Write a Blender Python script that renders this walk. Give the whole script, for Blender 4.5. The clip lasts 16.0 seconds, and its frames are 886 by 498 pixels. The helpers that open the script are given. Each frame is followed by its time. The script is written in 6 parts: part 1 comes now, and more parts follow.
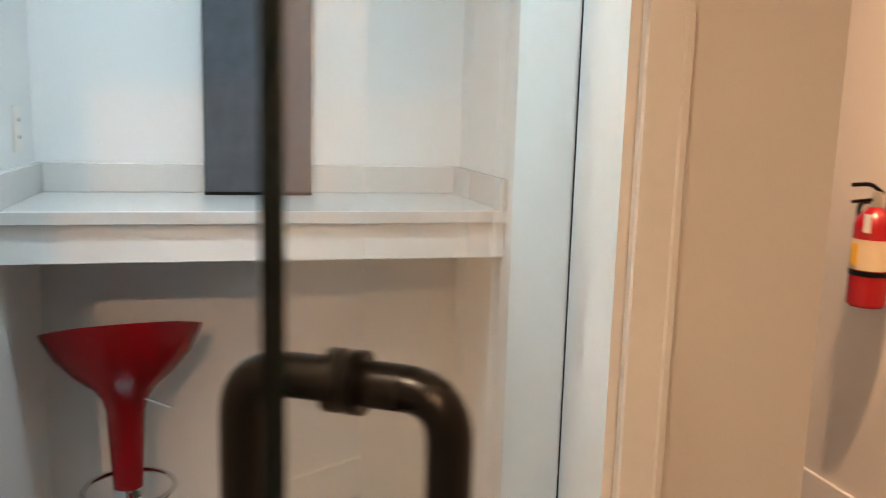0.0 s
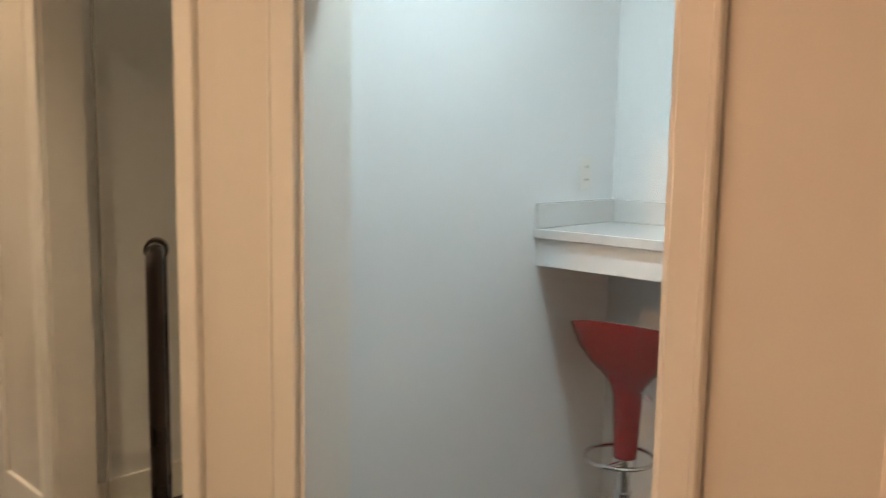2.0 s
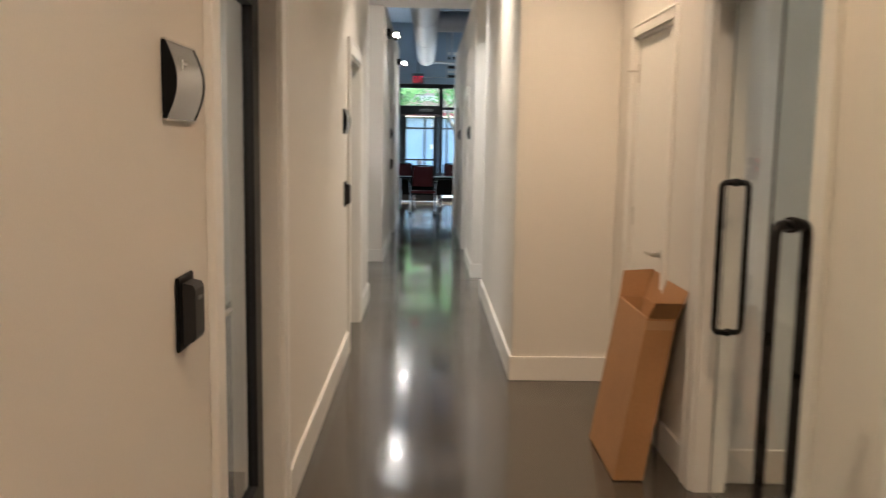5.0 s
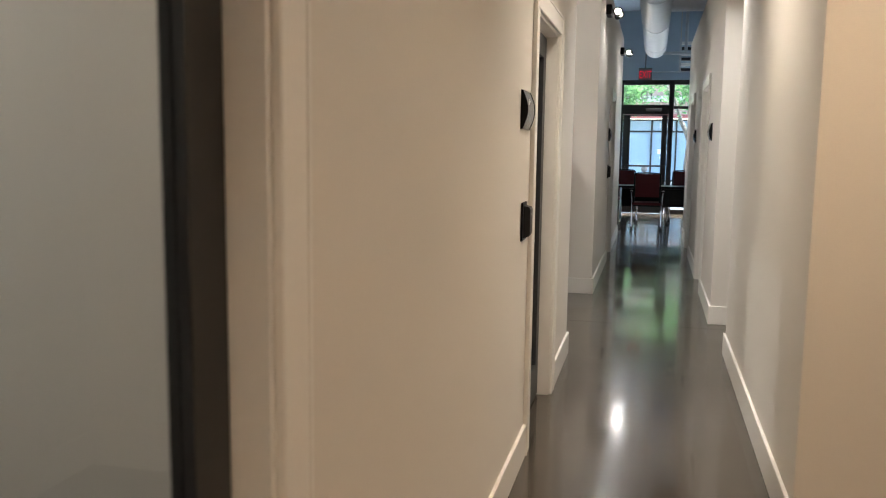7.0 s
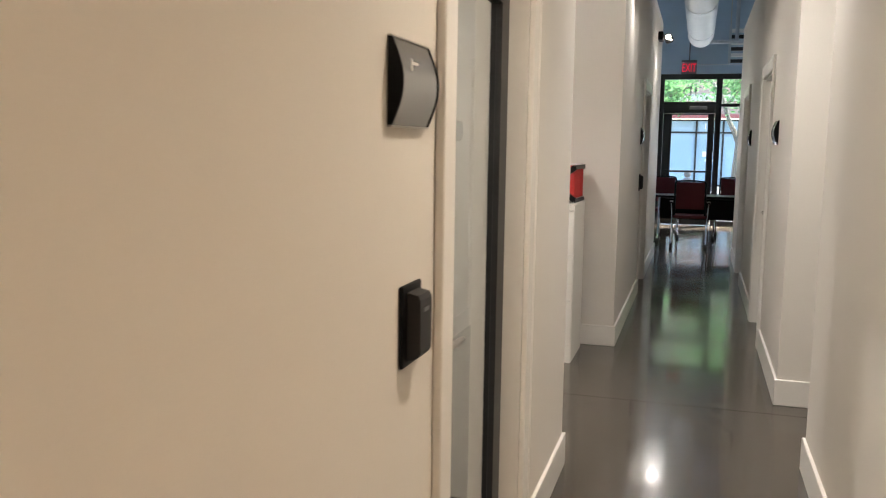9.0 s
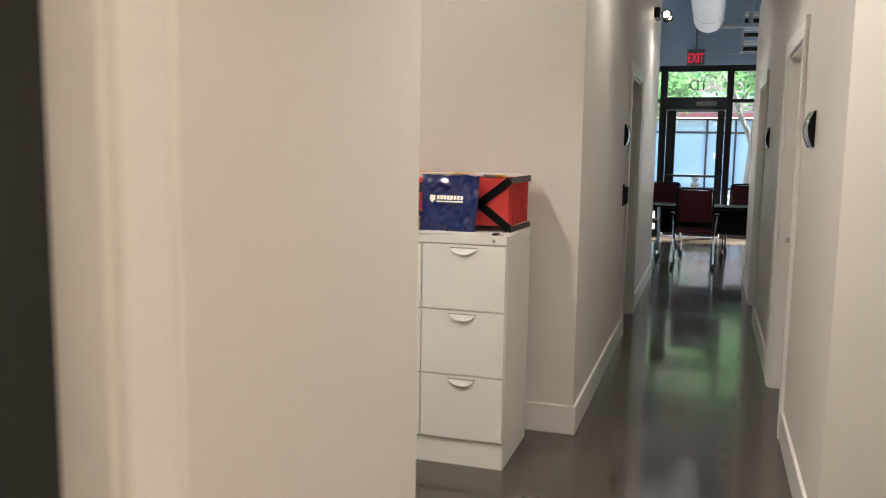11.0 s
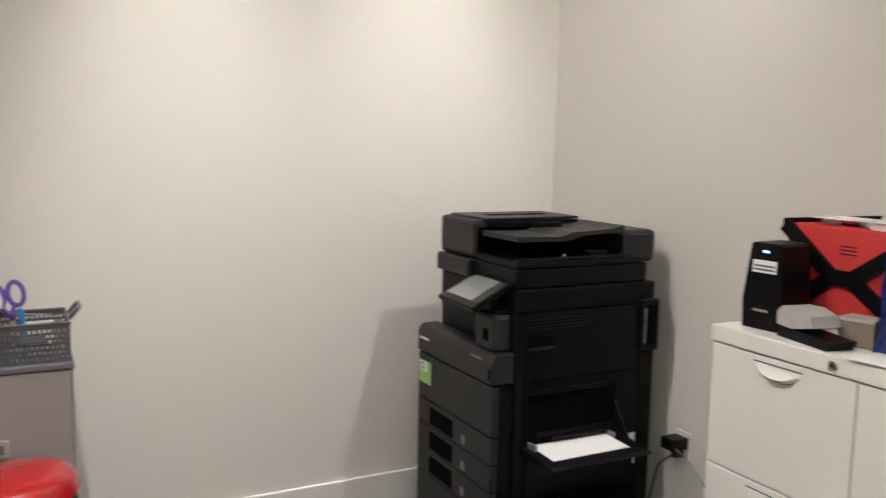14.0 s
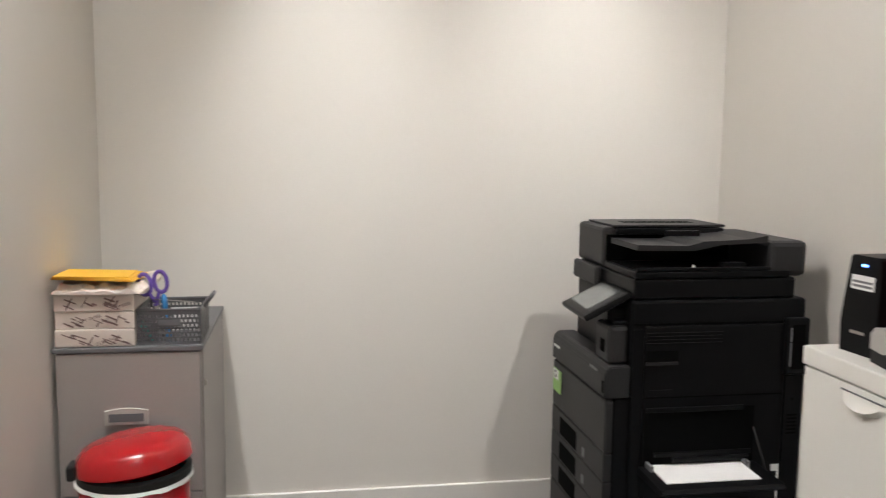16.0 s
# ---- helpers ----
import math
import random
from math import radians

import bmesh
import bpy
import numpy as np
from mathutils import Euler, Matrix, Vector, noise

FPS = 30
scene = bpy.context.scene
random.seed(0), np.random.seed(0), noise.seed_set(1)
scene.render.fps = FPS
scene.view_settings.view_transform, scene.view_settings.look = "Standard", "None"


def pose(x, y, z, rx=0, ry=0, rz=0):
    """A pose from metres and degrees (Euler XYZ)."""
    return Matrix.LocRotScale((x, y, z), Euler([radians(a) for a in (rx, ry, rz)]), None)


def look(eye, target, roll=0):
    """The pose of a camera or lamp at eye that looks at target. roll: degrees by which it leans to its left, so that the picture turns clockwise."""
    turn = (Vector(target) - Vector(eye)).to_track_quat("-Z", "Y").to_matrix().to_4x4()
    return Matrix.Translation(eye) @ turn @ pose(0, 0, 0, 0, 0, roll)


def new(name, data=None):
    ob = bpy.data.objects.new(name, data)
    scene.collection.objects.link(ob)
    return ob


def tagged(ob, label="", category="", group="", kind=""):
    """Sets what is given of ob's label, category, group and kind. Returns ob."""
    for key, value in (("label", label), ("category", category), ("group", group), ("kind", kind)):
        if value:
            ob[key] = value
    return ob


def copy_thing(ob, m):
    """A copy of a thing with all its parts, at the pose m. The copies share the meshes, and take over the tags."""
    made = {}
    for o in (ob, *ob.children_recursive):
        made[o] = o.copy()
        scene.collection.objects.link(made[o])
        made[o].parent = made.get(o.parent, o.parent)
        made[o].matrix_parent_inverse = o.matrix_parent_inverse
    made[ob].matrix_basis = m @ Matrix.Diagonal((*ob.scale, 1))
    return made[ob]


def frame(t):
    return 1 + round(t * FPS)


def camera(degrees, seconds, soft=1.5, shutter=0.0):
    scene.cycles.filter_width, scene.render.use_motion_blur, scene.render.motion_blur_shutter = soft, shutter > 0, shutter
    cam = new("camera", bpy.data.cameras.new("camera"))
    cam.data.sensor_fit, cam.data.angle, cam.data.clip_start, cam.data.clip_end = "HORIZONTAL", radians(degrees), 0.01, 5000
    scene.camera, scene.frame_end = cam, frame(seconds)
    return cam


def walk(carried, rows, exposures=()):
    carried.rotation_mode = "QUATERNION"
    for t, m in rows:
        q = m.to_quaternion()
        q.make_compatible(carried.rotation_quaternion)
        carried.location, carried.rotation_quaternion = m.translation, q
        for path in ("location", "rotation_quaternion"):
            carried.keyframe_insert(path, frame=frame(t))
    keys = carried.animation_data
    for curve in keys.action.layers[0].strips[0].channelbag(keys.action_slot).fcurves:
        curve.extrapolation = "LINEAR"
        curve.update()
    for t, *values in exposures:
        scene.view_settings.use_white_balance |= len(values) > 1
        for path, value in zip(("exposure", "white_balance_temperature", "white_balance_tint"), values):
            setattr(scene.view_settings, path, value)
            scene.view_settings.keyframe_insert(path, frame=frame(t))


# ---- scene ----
cam = camera(56.19, 16.0, soft=1.1, shutter=0.4)
# seconds, x, y, z, yaw, pitch, roll
ROWS = [
    (0.0, 0.032, 0.241, 1.454, -14.30, -9.32, -1.57),
    (0.2, 0.144, 0.202, 1.459, -8.62, -8.94, -1.70),
    (0.5, 0.341, 0.162, 1.465, 0.90, -8.17, -1.38),
    (1.0, 0.662, 0.152, 1.463, 15.68, -7.56, -1.32),
    (1.5, 0.912, 0.139, 1.461, 29.70, -7.04, -1.15),
    (2.0, 1.153, 0.079, 1.467, 43.16, -6.97, -0.98),
    (2.5, 1.208, 0.082, 1.459, 51.31, -6.97, -0.90),
    (3.0, 1.181, 0.101, 1.461, 57.01, -6.99, -1.01),
    (3.5, 1.015, 0.118, 1.472, 63.65, -7.09, -1.01),
    (4.0, 0.803, 0.094, 1.480, 71.61, -7.17, -1.04),
    (4.5, 0.457, 0.122, 1.481, 79.95, -7.27, -0.99),
    (5.0, 0.026, 0.100, 1.457, 88.92, -7.31, -0.93),
    (7.5, -2.410, 0.097, 1.434, 105.25, -7.19, -0.78),
    (8.0, -2.927, 0.115, 1.433, 106.28, -7.22, -0.84),
    (8.5, -3.419, 0.115, 1.451, 106.73, -7.17, -0.76),
    (9.0, -3.885, 0.104, 1.468, 107.01, -7.15, -0.79),
    (9.5, -4.367, 0.112, 1.471, 107.12, -7.16, -0.84),
    (12.0, -6.748, 0.205, 1.493, 110.22, -7.06, -0.82),
    (12.5, -7.141, 0.144, 1.471, 115.55, -6.90, -0.84),
    (13.0, -7.483, 0.107, 1.485, 127.41, -7.01, -0.92),
    (13.5, -7.718, 0.068, 1.501, 140.70, -7.05, -1.16),
    (14.0, -7.897, 0.006, 1.501, 152.53, -6.97, -1.19),
    (14.5, -7.996, 0.031, 1.518, 161.95, -6.97, -1.22),
    (15.0, -8.071, 0.067, 1.502, 167.93, -6.74, -1.14),
    (15.5, -8.137, 0.105, 1.507, 171.07, -6.76, -1.10),
    (16.0, -8.337, 0.168, 1.493, 170.54, -6.59, -0.71),
]
EXPOSURES = [(0.0, 3.1, 6800, 12), (1.0, 3.1, 6900, 13), (3.0, 3.1, 7150, 14), (4.0, 3.15, 7200, 14), (4.5, 3.15, 6750, 12), (5.0, 3.2, 6350, 10), (7.5, 3.1, 6500, 10), (9.0, 3.15, 6650, 11), (13.0, 3.15, 6850, 13), (14.0, 3.1, 6300, 10), (15.0, 3.1, 6200, 10), (16.0, 3.1, 6200, 10)]
walk(cam, [(t, pose(x, y, z, 90 + pitch, roll, yaw)) for t, x, y, z, yaw, pitch, roll in ROWS], EXPOSURES)

# ---- light ----
AMBER, GOLD, WARM, SOFT, NEUTRAL, COOL = (1.0, 0.59, 0.345), (1.0, 0.68, 0.43), (1.0, 0.76, 0.53), (1.0, 0.87, 0.72), (1.0, 0.96, 0.92), (0.66, 0.87, 1.0)
world = bpy.data.worlds.new("sky")
scene.world = world
world.use_nodes = True
sky = world.node_tree.nodes.new("ShaderNodeTexSky")
sky.sky_type, sky.sun_disc = "NISHITA", False
sky.sun_elevation, sky.sun_rotation = radians(63), radians(307)
world.node_tree.links.new(sky.outputs[0], world.node_tree.nodes["Background"].inputs[0])
world.node_tree.nodes["Background"].inputs[1].default_value = 0.15
sun = new("sun", bpy.data.lights.new("sun", "SUN"))
sun.data.energy, sun.data.angle, sun.data.color = 5.0, radians(0.5), (1.0, 0.95, 0.88)
sun.matrix_world = look((0, 0, 20), (4.0, -3.0, 10.0))

CEIL, NICHE_BACK = 3.05, -3.044


def disc_lamp(x, y, z, watts, colour, size=0.12, spread=110, target=None):
    ob = new("assumed_downlight_lamp", bpy.data.lights.new("assumed_downlight_lamp", "AREA"))
    ob.data.shape, ob.data.size, ob.data.energy, ob.data.color, ob.data.spread = "DISK", size, watts, colour, radians(spread)
    ob.matrix_world = look((x, y, z), target or (x, y + 0.0001, 0))
    return ob


# x, y, z of the ceiling, power, colour, spread
# all out of view: places and powers assumed to match wall brightness
DOWNLIGHTS = [
    (0.95, -0.10, CEIL, 0.3, AMBER, 120), (-0.62, -0.15, CEIL, 2.2, WARM, 125), (-2.1, 0.88, CEIL, 1.3, GOLD, 105), (-3.25, 0.60, CEIL, 0.5, SOFT, 110), (-4.38, 0.80, CEIL, 0.9, WARM, 100),
    (-5.9, 0.28, CEIL, 2.15, SOFT, 105), (-8.2, 0.25, CEIL, 2.7, NEUTRAL, 120), (1.55, 1.9, CEIL, 4.3, AMBER, 120), 
]
for x, y, z, watts, colour, spread in DOWNLIGHTS:
    disc_lamp(x, y, z - 0.012, watts, colour, 0.07, spread)


def spot_lamp(eye, target, watts, colour, degrees, blend=0.6, radius=0.035):
    ob = new("spot_lamp", bpy.data.lights.new("spot_lamp", "SPOT"))
    ob.data.energy, ob.data.color, ob.data.spot_size, ob.data.spot_blend, ob.data.shadow_soft_size = watts, colour, radians(degrees), blend, radius
    ob.matrix_world = look(eye, target)
    return ob


# narrow downlights that graze the niche's back wall
SCALLOPS = [(-8.42, -2.34, CEIL, 7), (-9.38, -2.34, CEIL, 5.8)]
for x, y, z, watts in SCALLOPS:
    spot_lamp((x, y, z - 0.012), (x, NICHE_BACK, 1.6), watts, NEUTRAL, 42, 1.0)
# unseen gimbal spot, added to brighten and warm the end wall of the alcove
ALCOVE_FILL = (-3.25, 0.85, CEIL)
spot_lamp((ALCOVE_FILL[0], ALCOVE_FILL[1], CEIL - 0.012), (-4.98, 0.95, 0.6), 11, GOLD, 74, 0.9)
# gimbal downlights aimed across the copier and the filing cabinet
GIMBAL, FLOOD = (-9.86, -1.58, CEIL), (-7.80, -1.72, CEIL)
spot_lamp((GIMBAL[0], GIMBAL[1], CEIL - 0.012), (-9.22, NICHE_BACK, 0.6), 12.5, NEUTRAL, 78, 0.9, 0.02)
spot_lamp((FLOOD[0], FLOOD[1], CEIL - 0.012), (-9.9, -1.5, 0.6), 11.5, NEUTRAL, 130, 0.6, 0.02)
# second lamp at the same fixture, added as fill for the near wall
disc_lamp(FLOOD[0], FLOOD[1], CEIL - 0.014, 1.5, NEUTRAL, 0.07, 130)
# unseen lamp beyond the corridor, placed from the shadows under the counter
SIDE_ROOM = (-0.42, -2.35, CEIL)
spot_lamp((SIDE_ROOM[0], SIDE_ROOM[1], CEIL - 0.012), (0.1, 2.75, 1.0), 31, AMBER, 62, 0.6, 0.025)
# heads of the wall-mounted twin lamps
for x in (-10.9, -14.7):
    spot_lamp((x + 0.1, -0.27, 2.75), (x + 1.2, 0.25, 0.0), 4.2, NEUTRAL, 130, 0.9, 0.05)
    spot_lamp((x - 0.1, -0.27, 2.75), (x - 1.2, 0.35, 0.0), 1.2, NEUTRAL, 130, 0.9, 0.05)
# ceiling lamps of booths, far room and offices, assumed out of view
disc_lamp(0.05, 1.65, 2.74, 1.95, COOL, 0.10, 150)
disc_lamp(-1.4, 1.95, 2.74, 0.02, SOFT, 0.10, 150)
disc_lamp(-2.9, 1.95, 2.74, 0.2, SOFT, 0.10, 150)
disc_lamp(1.45, 5.2, CEIL - 0.012, 2.2, COOL, 0.12, 140)
disc_lamp(-2.55, -1.9, CEIL - 0.012, 1.4, NEUTRAL, 0.12, 140)
disc_lamp(-6.15, -1.9, CEIL - 0.012, 3, NEUTRAL, 0.12, 140)

# ---- materials ----


def material(name, colour, rough=0.5, metal=0.0, vary=0.06, grain=40.0, bump=0.0, blotch=1.5, spread=0.0, coat=0.0, gloss=0.5):
    """Painted or solid surface: colour varied at two scales, with fine relief."""
    m = bpy.data.materials.new(name)
    m.use_nodes = True
    t = m.node_tree
    b = t.nodes["Principled BSDF"]
    b.inputs["Roughness"].default_value, b.inputs["Metallic"].default_value = rough, metal
    b.inputs["Coat Weight"].default_value = coat
    b.inputs["Specular IOR Level"].default_value = gloss
    where = t.nodes.new("ShaderNodeTexCoord")
    fine, broad = t.nodes.new("ShaderNodeTexNoise"), t.nodes.new("ShaderNodeTexNoise")
    fine.inputs["Scale"].default_value, broad.inputs["Scale"].default_value = grain, blotch
    fine.inputs["Detail"].default_value, broad.inputs["Detail"].default_value = 4, 3
    for n in (fine, broad):
        t.links.new(where.outputs["Object"], n.inputs["Vector"])
    add = t.nodes.new("ShaderNodeMath")
    add.operation = "ADD"
    t.links.new(fine.outputs["Fac"], add.inputs[0])
    t.links.new(broad.outputs["Fac"], add.inputs[1])
    ramp = t.nodes.new("ShaderNodeMapRange")
    ramp.inputs["From Min"].default_value, ramp.inputs["From Max"].default_value = 0.6, 1.4
    ramp.inputs["To Min"].default_value, ramp.inputs["To Max"].default_value = 1 - vary, 1 + vary
    t.links.new(add.outputs[0], ramp.inputs["Value"])
    mix = t.nodes.new("ShaderNodeVectorMath")
    mix.operation = "SCALE"
    mix.inputs[0].default_value = colour
    t.links.new(ramp.outputs[0], mix.inputs["Scale"])
    t.links.new(mix.outputs[0], b.inputs["Base Color"])
    rr = t.nodes.new("ShaderNodeMapRange")
    rr.inputs["From Min"].default_value, rr.inputs["From Max"].default_value = 0.3, 0.7
    rr.inputs["To Min"].default_value, rr.inputs["To Max"].default_value = max(0.02, rough - spread), rough + spread
    t.links.new(broad.outputs["Fac"], rr.inputs["Value"])
    t.links.new(rr.outputs[0], b.inputs["Roughness"])
    if bump:
        bp = t.nodes.new("ShaderNodeBump")
        bp.inputs["Strength"].default_value, bp.inputs["Distance"].default_value = bump, 0.004
        t.links.new(fine.outputs["Fac"], bp.inputs["Height"])
        t.links.new(bp.outputs[0], b.inputs["Normal"])
    return m


def glow(name, colour, strength):
    m = bpy.data.materials.new(name)
    m.use_nodes = True
    b = m.node_tree.nodes["Principled BSDF"]
    b.inputs["Base Color"].default_value = (*colour, 1)
    b.inputs["Emission Color"].default_value, b.inputs["Emission Strength"].default_value = (*colour, 1), strength
    return m


def clear(name, tint, rough=0.0, ior=1.45):
    m = bpy.data.materials.new(name)
    m.use_nodes = True
    b = m.node_tree.nodes["Principled BSDF"]
    b.inputs["Base Color"].default_value = (*tint, 1)
    b.inputs["Transmission Weight"].default_value, b.inputs["Roughness"].default_value, b.inputs["IOR"].default_value = 1.0, rough, ior
    return m


WALL = material("wall_paint", (0.70, 0.665, 0.61), 0.55, vary=0.025, grain=220, bump=0.06, blotch=0.7, spread=0.05)
BOOTH_WALL = material("booth_paint", (0.74, 0.75, 0.75), 0.5, vary=0.02, grain=220, bump=0.06, blotch=0.7)
TRIM = material("trim_gloss_paint", (0.76, 0.735, 0.69), 0.32, vary=0.02, grain=60, bump=0.03, blotch=2)
CEILING = material("ceiling_paint", (0.75, 0.73, 0.70), 0.7, vary=0.02, grain=200, bump=0.1)
CONCRETE = material("polished_concrete", (0.058, 0.048, 0.037), 0.155, vary=0.32, grain=7, bump=0.012, blotch=1.3, spread=0.07, coat=0.2)
JOINT = material("joint_filler", (0.03, 0.027, 0.025), 0.6)
# deck and lobby colours lightened and blued in place of daylight
DECK = material("deck_daylight_paint", (0.25, 0.34, 0.46), 0.6, vary=0.08, grain=20, blotch=1)
LOBBY_WALL = material("lobby_daylight_tint", (0.40, 0.50, 0.60), 0.6, vary=0.04, grain=120, bump=0.05)
GALV = material("duct_sheet", (0.52, 0.56, 0.60), 0.38, 0.5, vary=0.08, grain=30, blotch=3)
BLACK_ALU = material("black_aluminium", (0.012, 0.012, 0.013), 0.4, vary=0.1, grain=80)
BRONZE = material("oiled_bronze", (0.012, 0.0108, 0.0098), 0.3, 0.4, vary=0.2, grain=60, blotch=12, spread=0.06)
BLACK_PLASTIC = material("black_plastic", (0.005, 0.005, 0.0054), 0.36, gloss=0.12, vary=0.12, grain=160, bump=0.04, spread=0.05)
DARK_PLASTIC = material("charcoal_plastic", (0.026, 0.0255, 0.026), 0.45, gloss=0.2, vary=0.1, grain=220, bump=0.05, spread=0.05)
GREY_PLASTIC = material("grey_plastic", (0.16, 0.16, 0.165), 0.45, vary=0.08, grain=120)
STEEL = material("brushed_nickel", (0.55, 0.52, 0.47), 0.28, 1.0, vary=0.08, grain=90)
CHROME = material("chrome", (0.75, 0.75, 0.76), 0.08, 1.0, vary=0.03)
WHITE_STEEL = material("white_enamel_steel", (0.74, 0.72, 0.67), 0.38, vary=0.02, grain=260, bump=0.03, blotch=3)
GREY_STEEL = material("grey_enamel_steel", (0.31, 0.285, 0.265), 0.42, vary=0.04, grain=260, bump=0.03, blotch=3)
DARK_GREY = material("dark_grey_enamel", (0.13, 0.13, 0.135), 0.5, vary=0.08, grain=120)
QUARTZ = material("white_quartz", (0.62, 0.615, 0.60), 0.18, vary=0.03, grain=300, blotch=40)
RED_GLOSS = material("red_gloss_plastic", (0.22, 0.002, 0.005), 0.10, vary=0.06, grain=30, gloss=0.35)
RED_PAINT = material("red_enamel", (0.38, 0.006, 0.010), 0.2, vary=0.06, grain=30, coat=0.3)
RED_CARD = material("red_folder_card", (0.56, 0.032, 0.030), 0.65, vary=0.1, grain=90, bump=0.06)
RED_MESH = material("red_mesh_fabric", (0.085, 0.006, 0.008), 0.8, vary=0.2, grain=300, bump=0.1)
CARD = material("brown_cardboard", (0.33, 0.165, 0.066), 0.75, vary=0.1, grain=70, bump=0.1, blotch=5)
CARD_IN = material("cardboard_inside", (0.27, 0.14, 0.06), 0.8, vary=0.1, grain=70, bump=0.1, blotch=5)
TAPE = material("parcel_tape", (0.36, 0.21, 0.10), 0.3, vary=0.08, grain=40)
FABRIC = material("charcoal_panel_fabric", (0.075, 0.082, 0.095), 0.9, vary=0.22, grain=420, bump=0.25, blotch=20)
BLUE_BAG = material("blue_glossy_plastic", (0.004, 0.014, 0.10), 0.12, vary=0.15, grain=9, bump=0.7, blotch=6, coat=0.15)
PAPER = material("white_paper", (0.80, 0.79, 0.77), 0.7, vary=0.03, grain=90)
WRAP = material("ream_wrapper", (0.66, 0.58, 0.51), 0.55, vary=0.06, grain=30, bump=0.15)
WRAP_INK = material("ream_print", (0.16, 0.10, 0.09), 0.6, vary=0.1)
YELLOW = material("yellow_envelope_paper", (0.80, 0.46, 0.035), 0.65, vary=0.05, grain=60, bump=0.06)
MANILA = material("manila_paper", (0.72, 0.60, 0.40), 0.7, vary=0.05)
NAVY = material("navy_print", (0.012, 0.018, 0.07), 0.45, vary=0.1)
CYAN = material("cyan_print", (0.02, 0.30, 0.50), 0.45, vary=0.08, blotch=6)
LIME = material("green_sticker", (0.30, 0.52, 0.16), 0.5, vary=0.08)
PURPLE = material("purple_handle_plastic", (0.11, 0.055, 0.30), 0.35)
BLUE_CLEAR = material("blue_plastic", (0.06, 0.25, 0.55), 0.25)
INK = material("black_ink", (0.015, 0.015, 0.017), 0.6)
WHITE_INK = material("white_print", (0.8, 0.8, 0.78), 0.5, vary=0.02)
SIGN_FACE = material("sign_face_satin", (0.46, 0.45, 0.435), 0.27, 0.9, vary=0.04, grain=150)
RUBBER = material("black_rubber", (0.012, 0.012, 0.012), 0.7)
SCREEN = material("dim_display_glass", (0.17, 0.175, 0.17), 0.12, vary=0.1, blotch=8)
# near-black for thin raised slabs standing in for shade in slots and recesses
SLOT_SHADE = material("slot_shade", (0.003, 0.003, 0.003), 0.8, gloss=0.04)
STONE_SHOE = material("grey_stapler_plastic", (0.42, 0.40, 0.37), 0.45, vary=0.08)
TEAL = material("teal_handle_plastic", (0.03, 0.22, 0.20), 0.4)
GLASS = clear("door_glass", (0.95, 0.98, 0.965), ior=1.32)
GLASS_EDGE = clear("glass_edge", (0.05, 0.13, 0.11), 0.2)
EXIT_RED = glow("exit_letters", (1.0, 0.03, 0.07), 0.085)
BASKET = material("slate_plastic", (0.085, 0.085, 0.088), 0.45, vary=0.08, grain=120)
LED_BLUE = glow("blue_led", (0.10, 0.25, 1.0), 1.2)
TAUPE = material("taupe_carton", (0.22, 0.175, 0.13), 0.6, vary=0.08, grain=60, bump=0.05)
BULB = glow("lamp_lens", (1.0, 0.83, 0.62), 1.6)
BULB_FAR = glow("emergency_lens", (1.0, 0.86, 0.70), 4.0)

# ---- mesh helpers ----


def thing(name, label, category, place=None, group="", kind=""):
    ob = new(name)
    ob.empty_display_size = 0.1
    if place is not None:
        ob.matrix_world = place
    return tagged(ob, label, category, group, kind)


def part(name, bm, mat, parent=None, label="", smooth=False):
    """Links a bmesh as one mesh object, under a thing or a part."""
    me = bpy.data.meshes.new(name)
    bmesh.ops.recalc_face_normals(bm, faces=bm.faces[:])
    bm.to_mesh(me)
    bm.free()
    mats = mat if isinstance(mat, (list, tuple)) else [mat]
    for m in mats:
        me.materials.append(m)
    if smooth:
        me.polygons.foreach_set("use_smooth", [True] * len(me.polygons))
        me.set_sharp_from_angle(angle=radians(40))
    ob = new(name, me)
    if parent is not None:
        ob.parent = parent
    return tagged(ob, label) if label else ob


def block(x0, x1, y0, y1, z0, z1, bevel=0.0, bm=None, segments=2, slot=0):
    made = bm or bmesh.new()
    res = bmesh.ops.create_cube(made, size=1)
    for v in res["verts"]:
        v.co = Vector(((x0 + x1) / 2 + v.co.x * (x1 - x0), (y0 + y1) / 2 + v.co.y * (y1 - y0), (z0 + z1) / 2 + v.co.z * (z1 - z0)))
    faces = {f for v in res["verts"] for f in v.link_faces}
    for f in faces:
        f.material_index = slot
    if bevel:
        edges = {e for v in res["verts"] for e in v.link_edges}
        bmesh.ops.bevel(made, geom=list(edges), offset=bevel, segments=segments, profile=0.5, affect="EDGES")
    return made


def blocks(*boxes, bevel=0.0):
    bm = bmesh.new()
    for b in boxes:
        block(*b, bevel=bevel, bm=bm)
    return bm


